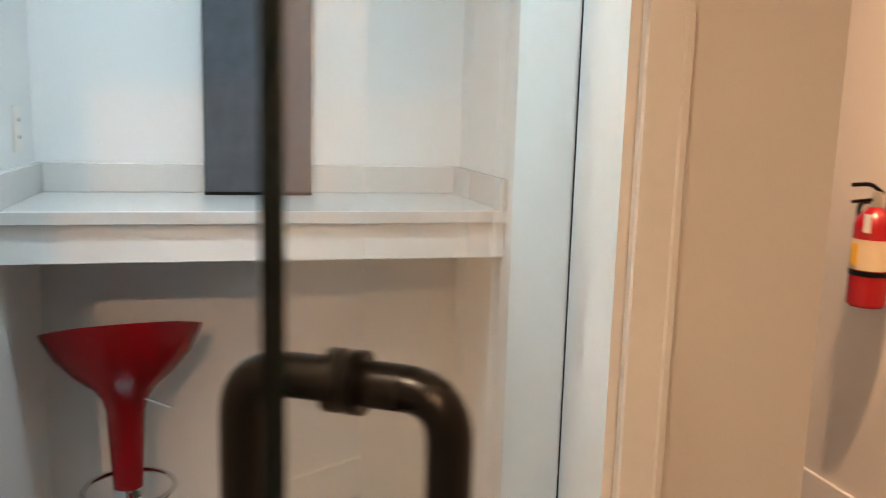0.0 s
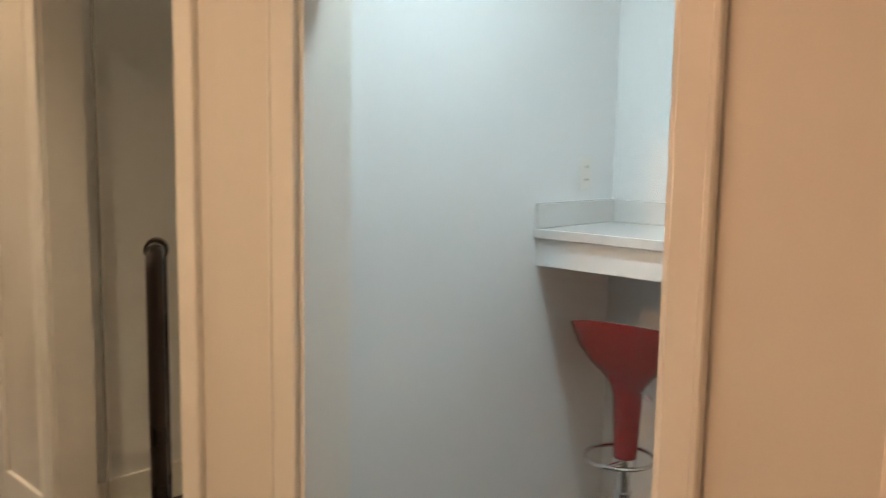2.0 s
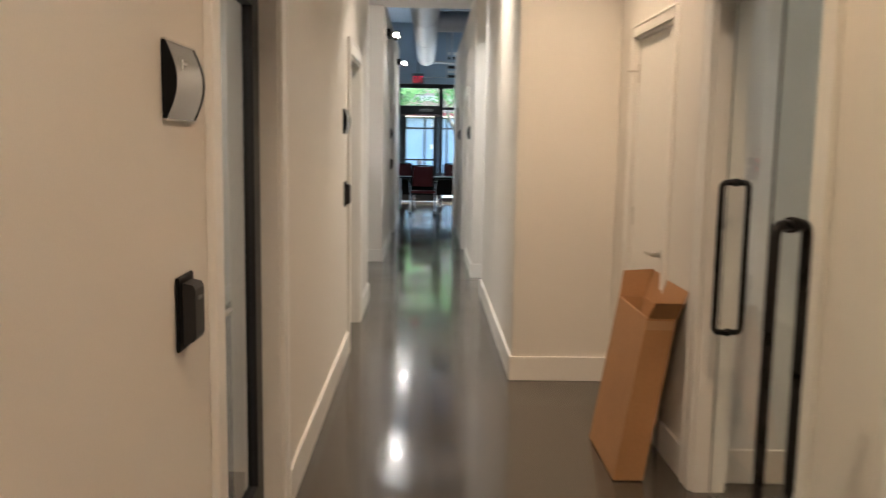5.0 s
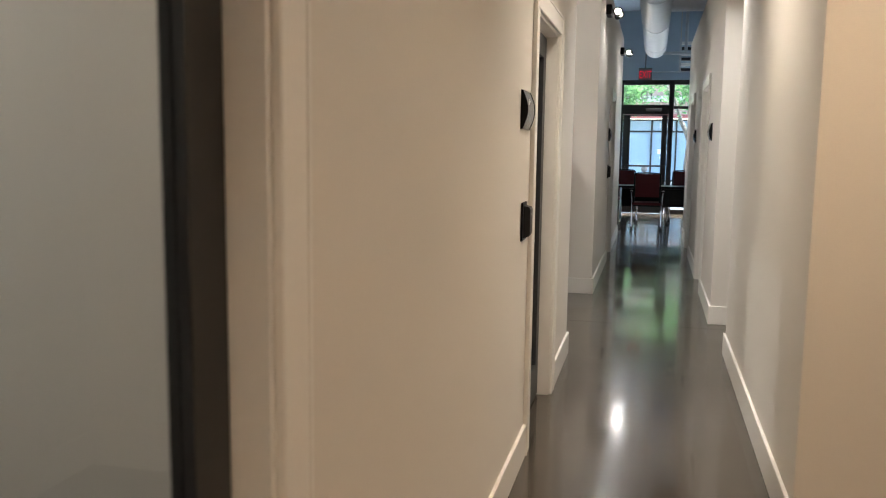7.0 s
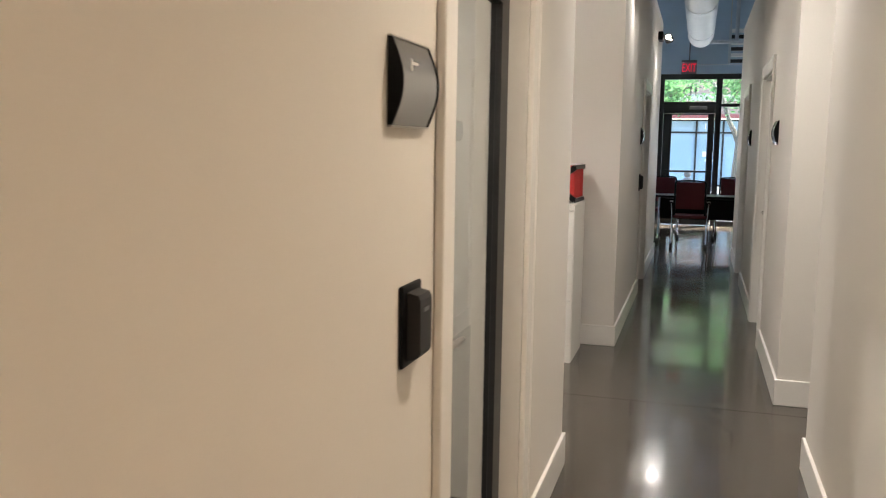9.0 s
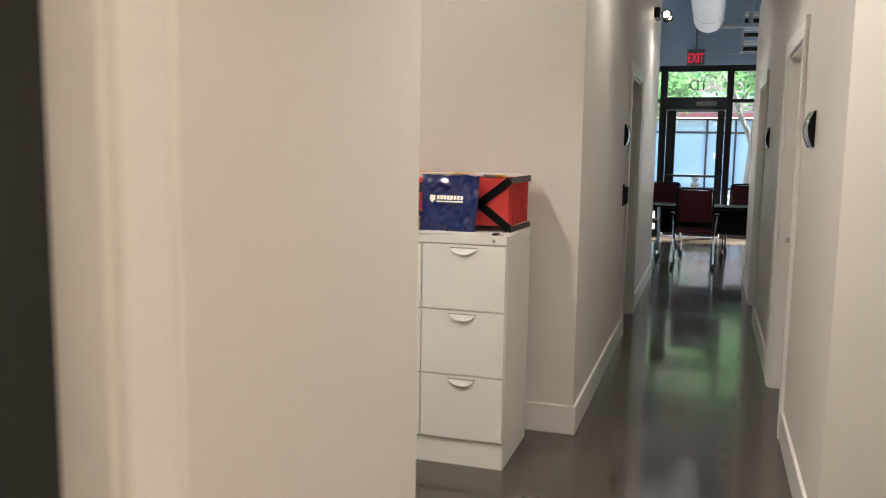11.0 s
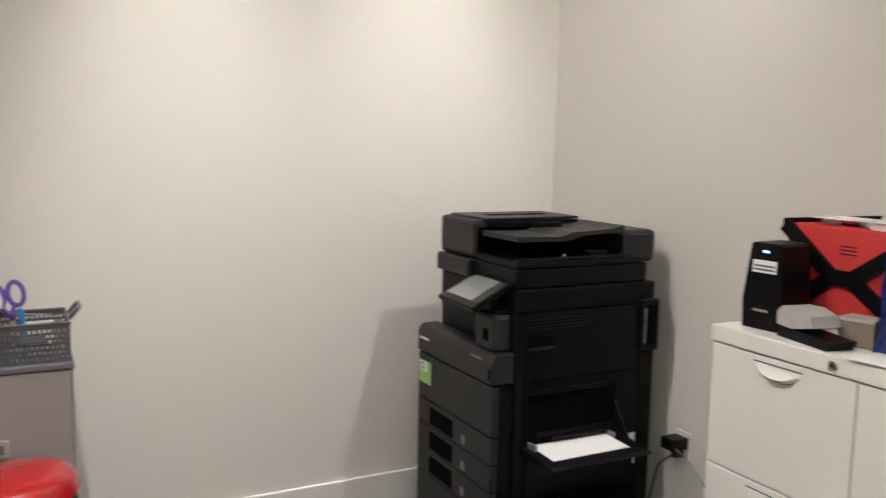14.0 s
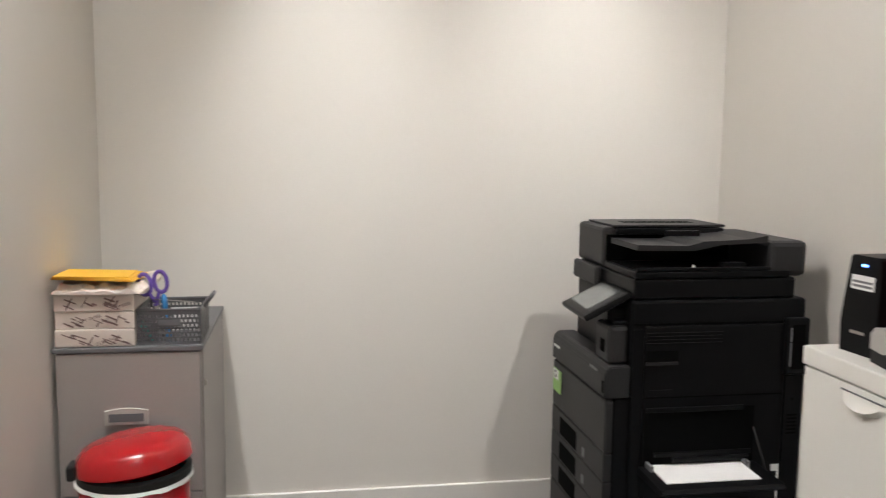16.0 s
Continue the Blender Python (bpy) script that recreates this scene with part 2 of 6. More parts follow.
def lathe(profile, steps=32, bm=None, centre=(0, 0, 0), squash=1.0):
    """A solid of revolution round z from (radius, height) pairs."""
    made = bm or bmesh.new()
    rings = []
    for r, z in profile:
        if r < 1e-5:
            rings.append([made.verts.new((centre[0], centre[1], centre[2] + z))])
        else:
            rings.append([made.verts.new((centre[0] + r * math.cos(2 * math.pi * i / steps), centre[1] + squash * r * math.sin(2 * math.pi * i / steps), centre[2] + z)) for i in range(steps)])
    for a, b in zip(rings, rings[1:]):
        for i in range(steps):
            j = (i + 1) % steps
            if len(a) == 1 and len(b) == 1:
                continue
            if len(a) == 1:
                made.faces.new((a[0], b[i], b[j]))
            elif len(b) == 1:
                made.faces.new((a[i], a[j], b[0]))
            else:
                made.faces.new((a[i], a[j], b[j], b[i]))
    return made


def tube(points, radius, sides=12, bm=None, closed=False):
    """A round bar along a line of points."""
    made = bm or bmesh.new()
    pts = [Vector(p) for p in points]
    n = len(pts)
    rings = []
    up = None
    for i, p in enumerate(pts):
        a = pts[(i - 1) % n] if closed or i else p
        b = pts[(i + 1) % n] if closed or i < n - 1 else p
        d = (b - a).normalized()
        if up is None:
            up = d.orthogonal().normalized()
        up = (up - d * up.dot(d)).normalized()
        side = d.cross(up)
        rings.append([made.verts.new(p + radius * (math.cos(2 * math.pi * k / sides) * up + math.sin(2 * math.pi * k / sides) * side)) for k in range(sides)])
    for i in range(n if closed else n - 1):
        a, b = rings[i], rings[(i + 1) % n]
        for k in range(sides):
            made.faces.new((a[k], a[(k + 1) % sides], b[(k + 1) % sides], b[k]))
    if not closed:
        made.faces.new(rings[0][::-1])
        made.faces.new(rings[-1])
    return made


def rounded(points, radius, steps=5):
    """A polyline with its inner corners rounded."""
    pts = [Vector(p) for p in points]
    out = [pts[0]]
    for a, b, c in zip(pts, pts[1:], pts[2:]):
        r = min(radius, (a - b).length / 2, (c - b).length / 2)
        s, e = b + (a - b).normalized() * r, b + (c - b).normalized() * r
        out += [(1 - k / steps) ** 2 * s + 2 * (1 - k / steps) * (k / steps) * b + (k / steps) ** 2 * e for k in range(steps + 1)]
    return out + [pts[-1]]


def prism(outline, y0, y1, bm=None, axis="y"):
    """A flat outline pushed along an axis: (x, z) pairs along y, (y, z) along x, (x, y) along z."""
    made = bm or bmesh.new()
    put = {"y": lambda p, t: (p[0], t, p[1]), "x": lambda p, t: (t, p[0], p[1]), "z": lambda p, t: (p[0], p[1], t)}[axis]
    a = [made.verts.new(put(p, y0)) for p in outline]
    b = [made.verts.new(put(p, y1)) for p in outline]
    made.faces.new(a[::-1])
    made.faces.new(b)
    for i in range(len(outline)):
        j = (i + 1) % len(outline)
        made.faces.new((a[i], a[j], b[j], b[i]))
    return made


def words(name, text, size, mat, m, parent=None, thick=0.001, spacing=1.0):
    """Lettering as a mesh, lying in the xy plane of the pose m."""
    cu = bpy.data.curves.new(name, "FONT")
    cu.body, cu.size, cu.extrude, cu.align_x, cu.align_y, cu.space_character = text, size, thick, "CENTER", "CENTER", spacing
    tmp = bpy.data.objects.new(name, cu)
    scene.collection.objects.link(tmp)
    me = bpy.data.meshes.new_from_object(tmp.evaluated_get(bpy.context.evaluated_depsgraph_get()))
    bpy.data.objects.remove(tmp)
    me.materials.clear()
    me.materials.append(mat)
    me.transform(m)
    ob = new(name, me)
    if parent is not None:
        ob.parent = parent
    return ob


def structure(name, bm, mat, label="", category=""):
    return tagged(part(name, bm, mat), label, category, kind="structure")


def wall_x(x0, x1, y0, y1, z1, holes=()):
    """A wall along x with openings (a, b, bottom, top), as butted blocks."""
    bm = bmesh.new()
    at = x0
    for a, b, lo, hi in sorted(holes):
        if a > at:
            block(at, a, y0, y1, 0, z1, bm=bm)
        if lo > 0:
            block(a, b, y0, y1, 0, lo, bm=bm)
        if hi < z1:
            block(a, b, y0, y1, hi, z1, bm=bm)
        at = b
    if at < x1:
        block(at, x1, y0, y1, 0, z1, bm=bm)
    return bm


# ---- large structure ----
# the line of the booths, the corridor's two sides, the copy niche
BY, LY, RY, R2Y = 1.245, -0.437, 0.640, 0.603
BOOTHS = [(-0.384, 0.544), (-1.825, -0.918), (-3.330, -2.395)]
TOP = 2.04
NX0, NX1, NY = -10.035, -7.596, -3.044
END_X, SHOP_X = -15.8, -20.55

structure("floor", blocks((-8.716, 3.4, -3.3, 7.2, -0.1, 0), (SHOP_X - 0.1, -8.722, -4.2, 4.2, -0.1, 0)), CONCRETE, "dark polished concrete floor with a glossy sealed surface", "floor")
structure("floor_joint", block(-8.722, -8.716, -4.2, 4.2, -0.1, -0.004), JOINT, "dark control joint sawn in the floor", "floor joint")

structure("wall_booths", wall_x(-4.985, 0.862, BY, BY + 0.14, CEIL, [(a, b, 0, TOP) for a, b in BOOTHS] + [(-4.60, -3.90, 0, TOP)]), WALL, "cream painted wall with three booth openings", "wall")
structure("wall_alcove_end", block(-5.12, -4.985, RY, BY + 0.14, 0, CEIL), WALL, "cream painted end wall of the alcove", "wall")
structure("wall_right", block(-7.89, -5.12, RY, RY + 0.14, 0, CEIL), WALL, "cream painted corridor wall", "wall")
structure("wall_recess_back", block(-9.05, -7.75, 1.5, 1.62, 0, CEIL), WALL, "cream painted back wall of a recess", "wall")
structure("wall_recess_side", block(-7.89, -7.76, RY + 0.14, 1.5, 0, CEIL), WALL, "cream painted side wall of a recess", "wall")
structure("wall_recess_pier", block(-9.05, -8.916, R2Y + 0.14, 1.5, 0, CEIL), WALL, "cream painted side wall of a recess", "wall")
R_DOORS = [(-11.33, -10.43), (-14.27, -13.37)]
structure("wall_right_far", wall_x(END_X, -8.916, R2Y, R2Y + 0.14, CEIL, [(a, b, 0, TOP) for a, b in R_DOORS]), WALL, "cream painted corridor wall with two office doors", "wall")
L_DOORS = [(-3.00, -2.11), (-6.59, -5.70)]
# opening from -0.85 to 0.75 is added to let the side-room lamp through
structure("wall_left", wall_x(NX1, 3.2, LY - 0.14, LY, CEIL, [(a, b, 0, TOP) for a, b in L_DOORS] + [(-0.85, 0.75, 0, 2.5)]), WALL, "cream painted corridor wall with glass office doors", "wall")
L_FAR = [(-13.37, -12.48)]
structure("wall_left_far", wall_x(END_X, NX0 - 0.14, LY - 0.14, LY, CEIL, [(a, b, 0, TOP) for a, b in L_FAR]), WALL, "cream painted corridor wall beyond the niche", "wall")
structure("wall_niche_near", block(NX1, NX1 + 0.14, NY - 0.14, LY - 0.14, 0, CEIL), WALL, "cream painted side wall of the copy niche", "wall")
structure("wall_niche_far", block(NX0 - 0.14, NX0, NY - 0.14, LY, 0, CEIL), WALL, "cream painted side wall of the copy niche", "wall")
structure("wall_niche_back", block(NX0, NX1, NY - 0.14, NY, 0, CEIL), WALL, "cream painted back wall of the copy niche", "wall")

# booths: side walls, back wall and their own ceilings
BOOTH_IN = [(-0.490, 0.722), (-1.93, -0.78), (-3.43, -2.27)]
for i, (a, b) in enumerate(BOOTH_IN):
    structure("wall_booth_back", block(a - 0.10, b + (0.140 if i == 0 else 0.10), 2.75, 2.87, 0, CEIL), BOOTH_WALL, "white painted back wall of a phone booth", "wall")
    structure("wall_booth_side", block(a - 0.10, a, BY + 0.14, 2.75, 0, CEIL), BOOTH_WALL, "white painted side wall of a phone booth", "wall")
    structure("wall_booth_side", block(b, b + (0.140 if i == 0 else 0.10), BY + 0.14, 2.75, 0, CEIL), BOOTH_WALL, "white painted side wall of a phone booth", "wall")
    structure("ceiling_booth", block(a, b, BY + 0.14, 2.75, 2.75, 2.80), CEILING, "white booth ceiling", "ceiling")

# the passage beside the first booth
structure("wall_passage", block(2.16, 2.30, LY, 3.15, 0, CEIL), WALL, "cream painted wall carrying a fire extinguisher", "wall")
structure("wall_passage_recess", block(2.23, 2.37, 3.15, 4.4, 0, CEIL), BOOTH_WALL, "white painted wall of a side passage", "wall")
structure("wall_passage_corner", block(1.90, 3.2, 5.38, 7.3, 0, CEIL), BOOTH_WALL, "white painted corner wall in the far room", "wall")
structure("wall_passage_end", block(0.0, 1.90, 7.0, 7.14, 0, CEIL), BOOTH_WALL, "white painted end wall", "wall")
structure("wall_passage_west", block(-0.14, 0.0, 2.87, 7.0, 0, CEIL), BOOTH_WALL, "white painted side wall", "wall")
structure("wall_room_east", block(3.2, 3.34, 4.4, 7.3, 0, CEIL), BOOTH_WALL, "white painted side wall", "wall")
structure("wall_start", block(2.30, 3.34, 4.4, 4.54, 0, CEIL), BOOTH_WALL, "white painted closing wall", "wall")
structure("ceiling", blocks((-10.2, 2.30, LY - 0.14, BY, CEIL, CEIL + 0.1), (NX0 - 0.14, NX1 + 0.14, NY - 0.14, LY - 0.14, CEIL, CEIL + 0.1), (-9.05, -7.75, BY, 1.62, CEIL, CEIL + 0.1), (-3.6, 3.34, BY, 7.14, CEIL, CEIL + 0.1),
                            (END_X, NX0 - 0.14, -4.0, LY, CEIL, CEIL + 0.1), (END_X, -9.05, BY, 4.0, CEIL, CEIL + 0.1)), CEILING, "flat white ceiling", "ceiling")

# unseen side room, added to hold the lamp that throws the stool's shadow
structure("wall_side_room", blocks((-1.35, 1.45, -3.2, -3.06, 0, CEIL), (-1.47, -1.35, -3.2, LY - 0.14, 0, CEIL), (1.45, 1.57, -3.2, LY - 0.14, 0, CEIL)), WALL, "cream painted walls of an unseen side room added for its lamp", "wall")
structure("ceiling_side_room", block(-1.47, 1.57, -3.2, LY - 0.14, CEIL, CEIL + 0.1), CEILING, "white ceiling of the unseen side room", "ceiling")
# closed rooms behind the glass doors
for a, b in L_DOORS:
    structure("wall_office", blocks((a - 0.5, b + 0.45, -3.2, -3.06, 0, CEIL), (a - 0.62, a - 0.5, -3.2, LY - 0.14, 0, CEIL), (b + 0.45, b + 0.57, -3.2, LY - 0.14, 0, CEIL)), WALL, "cream painted office walls behind the door", "wall")
    structure("ceiling_office", block(a - 0.62, b + 0.57, -3.2, LY - 0.14, CEIL, CEIL + 0.1), CEILING, "white office ceiling", "ceiling")

# lobby
# blue of these walls is daylight put into their colour
structure("wall_lobby_side", blocks((SHOP_X, -10.2, -4.14, -4.0, 0, 4.3), (SHOP_X, -10.2, 4.0, 4.14, 0, 4.3)), LOBBY_WALL, "lobby walls with blue daylight put into the colour", "wall")
structure("wall_lobby_turn", blocks((END_X, END_X + 0.14, -4.0, LY - 0.14, 0, CEIL), (END_X, END_X + 0.14, R2Y + 0.14, 4.0, 0, CEIL)), LOBBY_WALL, "wall facing the lobby with blue daylight put into the colour", "wall")
structure("wall_above_corridor", block(-10.2, -10.06, -4.0, 4.0, CEIL + 0.1, 4.3), LOBBY_WALL, "wall above the corridor ceiling with blue daylight put into the colour", "wall")
structure("ceiling_deck", block(SHOP_X - 0.2, -10.06, -4.14, 4.14, 4.3, 4.4), DECK, "exposed blue-grey painted roof deck, colour lightened for daylight", "ceiling")
structure("wall_shopfront_head", block(SHOP_X - 0.1, SHOP_X + 0.1, -4.0, 4.0, 2.86, 4.3), LOBBY_WALL, "wall above the shop front with blue daylight put into the colour", "wall")

# ---- trim ----
BB_H, BB_T = 0.152, 0.016


def skirting(runs):
    bm = bmesh.new()
    for x0, x1, y0, y1 in runs:
        block(x0, x1, y0, y1, 0, BB_H, bevel=0.003, bm=bm, segments=1)
    return structure("baseboard", bm, TRIM, "tall cream gloss baseboard", "baseboard")


CASE_W, CASE_T = 0.095, 0.018
b = BB_T
for x0, x1 in [(0.544 + 0.075, 0.862), (-0.918 + CASE_W, -0.384 - CASE_W), (-2.395 + CASE_W, -1.825 - CASE_W), (-3.80, -3.330 - CASE_W), (-4.985 + b, -4.70)]:
    if x1 - x0 > 0.01:
        skirting([(x0, x1, BY - b, BY)])
skirting([(-4.985, -4.985 + b, RY - b, BY - b)])
skirting([(-7.89, -4.985, RY - b, RY)])
skirting([(-7.89 - b, -7.89, RY - b, 1.5)])
skirting([(-8.916, -8.916 + b, R2Y - b, 1.5)])
for x0, x1 in [(-10.43 + CASE_W, -8.916), (-13.37 + CASE_W, -11.33 - CASE_W), (END_X, -14.27 - CASE_W)]:
    skirting([(x0, x1, R2Y - b, R2Y)])
for x0, x1 in [(0.75, 3.2), (-2.11 + CASE_W, -0.85), (-5.70 + CASE_W, -3.00 - CASE_W), (NX1, -6.59 - CASE_W)]:
    skirting([(x0, x1, LY, LY + b)])
skirting([(NX1 - b, NX1, NY + b, LY + b)])
skirting([(NX0, NX1, NY, NY + b)])
skirting([(NX0, NX0 + b, NY + b, LY + b)])
for x0, x1 in [(-12.48 + CASE_W, NX0), (END_X, -13.37 - CASE_W)]:
    skirting([(x0, x1, LY, LY + b)])
skirting([(2.16 - b, 2.16, LY, 3.15)])
skirting([(2.23 - b, 2.23, 3.15, 4.4)])
skirting([(1.90 - b, 1.90, 5.38 - b, 7.0)])
skirting([(1.90, 3.2, 5.38 - b, 5.38)])
skirting([(0.862, 0.862 + b, BY, 2.87)])
for a, c in BOOTH_IN:
    skirting([(a, c, 2.75 - b, 2.75)])
    skirting([(a, a + b, BY + 0.14, 2.75 - b)])
    skirting([(c - b, c, BY + 0.14, 2.75 - b)])


def casing(name, a, c, face, out, top=TOP, w=CASE_W, depth=0.14, lining=True, w2=0.0):
    """Stepped door casing round an opening in a wall along x; out: +1 or -1, the way the wall's face looks along y. With the jamb's lining."""
    bm = bmesh.new()
    w2 = w2 or w
    lo, hi = (face, face + out * CASE_T) if out > 0 else (face - CASE_T, face)
    l2, h2 = (face, face + out * (CASE_T + 0.004)) if out > 0 else (face - CASE_T - 0.004, face)
    for x0, x1 in ((a - w, a - 0.004), (c + 0.004, c + w2)):
        block(x0, x1, lo, hi, 0, top + 0.004, bevel=0.003, bm=bm, segments=1)
    block(a - w, c + w2, lo, hi, top + 0.004, top + w, bevel=0.003, bm=bm, segments=1)
    for x0, x1 in ((a - w - 0.008, a - w + 0.006), (c + w2 - 0.006, c + w2 + 0.008)):
        block(x0, x1, l2, h2, 0, top + w - 0.006, bevel=0.003, bm=bm, segments=1)
    block(a - w - 0.008, c + w2 + 0.008, l2, h2, top + w - 0.0059, top + w + 0.008, bevel=0.003, bm=bm, segments=1)
    structure("trim", bm, TRIM, "cream gloss door casing with a raised outer bead", "trim")
    if lining:
        back = face - out * depth
        y0, y1 = min(face, back), max(face, back)
        j = bmesh.new()
        block(a - 0.002, a + 0.012, y0 - 0.001, y1 + 0.001, 0, top, bm=j)
        block(c - 0.012, c + 0.002, y0 - 0.001, y1 + 0.001, 0, top, bm=j)
        block(a + 0.012, c - 0.012, y0 - 0.001, y1 + 0.001, top - 0.012, top + 0.002, bm=j)
        structure("trim", j, TRIM, "cream gloss door jamb lining", "trim")


for i, (a, c) in enumerate(BOOTHS):
    casing("trim", a, c, BY, -1, w2=CASE_W if i else 0.063)
casing("trim", -4.60, -3.90, BY, -1, w=0.06)
for a, c in R_DOORS:
    casing("trim", a, c, R2Y, -1)
for a, c in L_DOORS + L_FAR:
    casing("trim", a, c, LY, 1)

# ---- doors ----


def pull_handle(parent, x, t, low=0.72, high=1.32):
    """Back-to-back tube pull through a glass leaf that lies in the xz plane."""
    for s in (-1, 1):
        y = s * 0.057
        pts = rounded([(x, s * (t / 2 + 0.001), high), (x, y, high), (x, y, low), (x, s * (t / 2 + 0.001), low)], 0.035, 7)
        h = part("pull_handle", tube(pts, 0.0118, 14), BRONZE, parent, "dark oiled-bronze tube pull handle", True)
        for z in (low, high):
            ring = lathe([(0.0, 0), (0.0165, 0), (0.0165, 0.007), (0.0, 0.007)], 18)
            ring.transform(pose(x, s * (t / 2 + 0.0005), z, -90 * s))
            part("collar", ring, BRONZE, h, "", True)


def glass_door(name, hinge_x, hinge_y, width, grip, opened, label, drop=0.0):
    """Frameless glass leaf hung at its +x edge; opened: degrees into the corridor."""
    d = thing(name, label, "door", pose(hinge_x, hinge_y, 0, 0, 0, opened), kind="structure")
    t = 0.010
    pane = part("pane", block(-width, -0.004, -t / 2, t / 2, 0.012, TOP - 0.02), GLASS, d, "clear toughened glass leaf")
    pane.visible_shadow = False
    part("hinge_edge", block(-0.0038, -0.0005, -t / 2 - 0.001, t / 2 + 0.001, 0.012, TOP - 0.02), RUBBER, d, "dark seal on the hinge edge")
    edge = part("pane_edge", block(-width - 0.0025, -width - 0.0002, -t / 2, t / 2, 0.012, TOP - 0.02), GLASS_EDGE, d, "dark green polished glass edge")
    pull_handle(d, -grip, t, 0.72 - drop, 1.32 - drop)
    for z in (0.06, TOP - 0.12):
        part("patch_hinge", block(-0.09, 0.0, -0.022, 0.022, z, z + 0.055, bevel=0.003), BRONZE, d, "dark bronze patch hinge")


glass_door("door_1", 0.508, BY + 0.109, 0.900, 0.829, 59.35, "clear frameless glass booth door standing wide open")
glass_door("door_2", -0.936, BY + 0.062, 0.892, 0.845, 33, "clear frameless glass booth door standing ajar", 0.018)
glass_door("door_3", -2.413, BY + 0.062, 0.892, 0.80, -0.6, "clear frameless glass booth door, closed")


def lever(parent, x, y, z, out, way):
    rose = lathe([(0, 0), (0.026, 0), (0.026, 0.008), (0.012, 0.012), (0.011, 0.05), (0, 0.05)], 20)
    rose.transform(pose(x, y, z, -90 * out))
    h = part("lever_handle", rose, STEEL, parent, "brushed nickel lever handle", True)
    part("lever", tube(rounded([(x, y + out * 0.047, z), (x + way * 0.03, y + out * 0.052, z), (x + way * 0.115, y + out * 0.05, z - 0.004)], 0.02), 0.008, 10), STEEL, h, "", True)


def closet_door():
    d = thing("door_4", "cream painted closet door with nickel hinges and lever, closed", "door", kind="structure")
    y = BY + 0.012
    part("leaf", block(-4.586, -3.914, y, y + 0.04, 0.008, TOP - 0.014, bevel=0.002), TRIM, d)
    for z in (0.28, 1.02, 1.80):
        part("hinge", blocks((-4.60, -4.572, y - 0.006, y - 0.0005, z, z + 0.1), bevel=0.001), STEEL, d, "brushed nickel hinge")
    lever(d, -3.98, y, 0.927, -1, -1)
    part("door_stop", tube([(-4.585, y - 0.002, 1.86), (-4.62, y - 0.055, 1.865)], 0.005, 8), STEEL, d, "nickel hinge-pin door stop")


closet_door()


def office_door(name, a, c, face, out):
    """A full-glass leaf in a black aluminium frame, set back in its opening."""
    d = thing(name, "glass office door in a black metal frame, closed", "door", kind="structure")
    y = face - out * 0.085
    y0, y1 = y - 0.022, y + 0.022
    a, c = a + 0.016, c - 0.016
    for x0, x1 in ((a, a + 0.10), (c - 0.10, c)):
        part("stile", block(x0, x1, y0, y1, 0.01, TOP - 0.018, bevel=0.002), BLACK_ALU, d, "black aluminium stile")
    part("bottom_rail", block(a + 0.10, c - 0.10, y0, y1, 0.01, 0.20), BLACK_ALU, d, "black aluminium rail")
    part("top_rail", block(a + 0.10, c - 0.10, y0, y1, TOP - 0.13, TOP - 0.018), BLACK_ALU, d, "black aluminium rail")
    p = part("pane", block(a + 0.10, c - 0.10, y - 0.004, y + 0.004, 0.20, TOP - 0.13), GLASS, d, "clear glass pane")
    p.visible_shadow = False
    lever(d, c - 0.05, y + out * 0.022, 0.98, out, -1)


for i, (a, c) in enumerate(L_DOORS + L_FAR):
    office_door("door_%d" % (5 + i), a, c, LY, 1)


def panel_door(name, a, c, face, out):
    d = thing(name, "cream painted office door, closed", "door", kind="structure")
    y = face - out * 0.10
    part("leaf", block(a + 0.015, c - 0.015, y - 0.02, y + 0.02, 0.008, TOP - 0.015, bevel=0.002), TRIM, d)
    lever(d, a + 0.08, y + out * 0.02, 0.95, out, 1)


for i, (a, c) in enumerate(R_DOORS):
    panel_door("door_%d" % (8 + i), a, c, R2Y, -1)

# ---- signs, readers and lamps on the corridor walls ----


def room_sign(x0, face, out, z0=1.50):
    s = thing("room_sign", "curved satin room sign in a black frame on the wall", "sign", pose(x0, face, z0), group="room signs")
    w, h, n = 0.205, 0.157, 12
    arc = [(0.007 + 0.022 * math.sin(math.pi * k / n), h * k / n) for k in range(n + 1)]
    part("face", prism([(out * y, z) for y, z in arc] + [(out * 0.002, h), (out * 0.002, 0)], -w, 0, axis="x"), SIGN_FACE, s, "satin grey curved insert", True)
    cap = [(out * (y + 0.002), z) for y, z in arc] + [(out * 0.0005, h), (out * 0.0005, 0)]
    for xa, xb in ((0.0004, 0.005), (-w - 0.005, -w - 0.0004)):
        part("end_cap", prism(cap, xa, xb, axis="x"), BLACK_PLASTIC, s, "black bowed end cap")
    for za, zb in ((-0.0035, -0.0003), (h + 0.0003, h + 0.0035)):
        part("frame_edge", block(-w - 0.005, 0.005, min(out * 0.0005, out * 0.0095), max(out * 0.0005, out * 0.0095), za, zb), STEEL, s, "thin satin edge strip")
    bar = blocks((-0.055, -0.050, min(out * 0.026, out * 0.0282), max(out * 0.026, out * 0.0282), 0.100, 0.122), (-0.085, -0.058, min(out * 0.0255, out * 0.0276), max(out * 0.0255, out * 0.0276), 0.112, 0.117))
    part("lettering", bar, WHITE_INK, s, "pale illegible lettering")
    return s


room_sign(-1.69, LY, 1, 1.497)
room_sign(-5.31, LY, 1, 1.503)
room_sign(-12.12, LY, 1, 1.50)
room_sign(-9.80, R2Y, -1, 1.50)
room_sign(-12.78, R2Y, -1, 1.50)


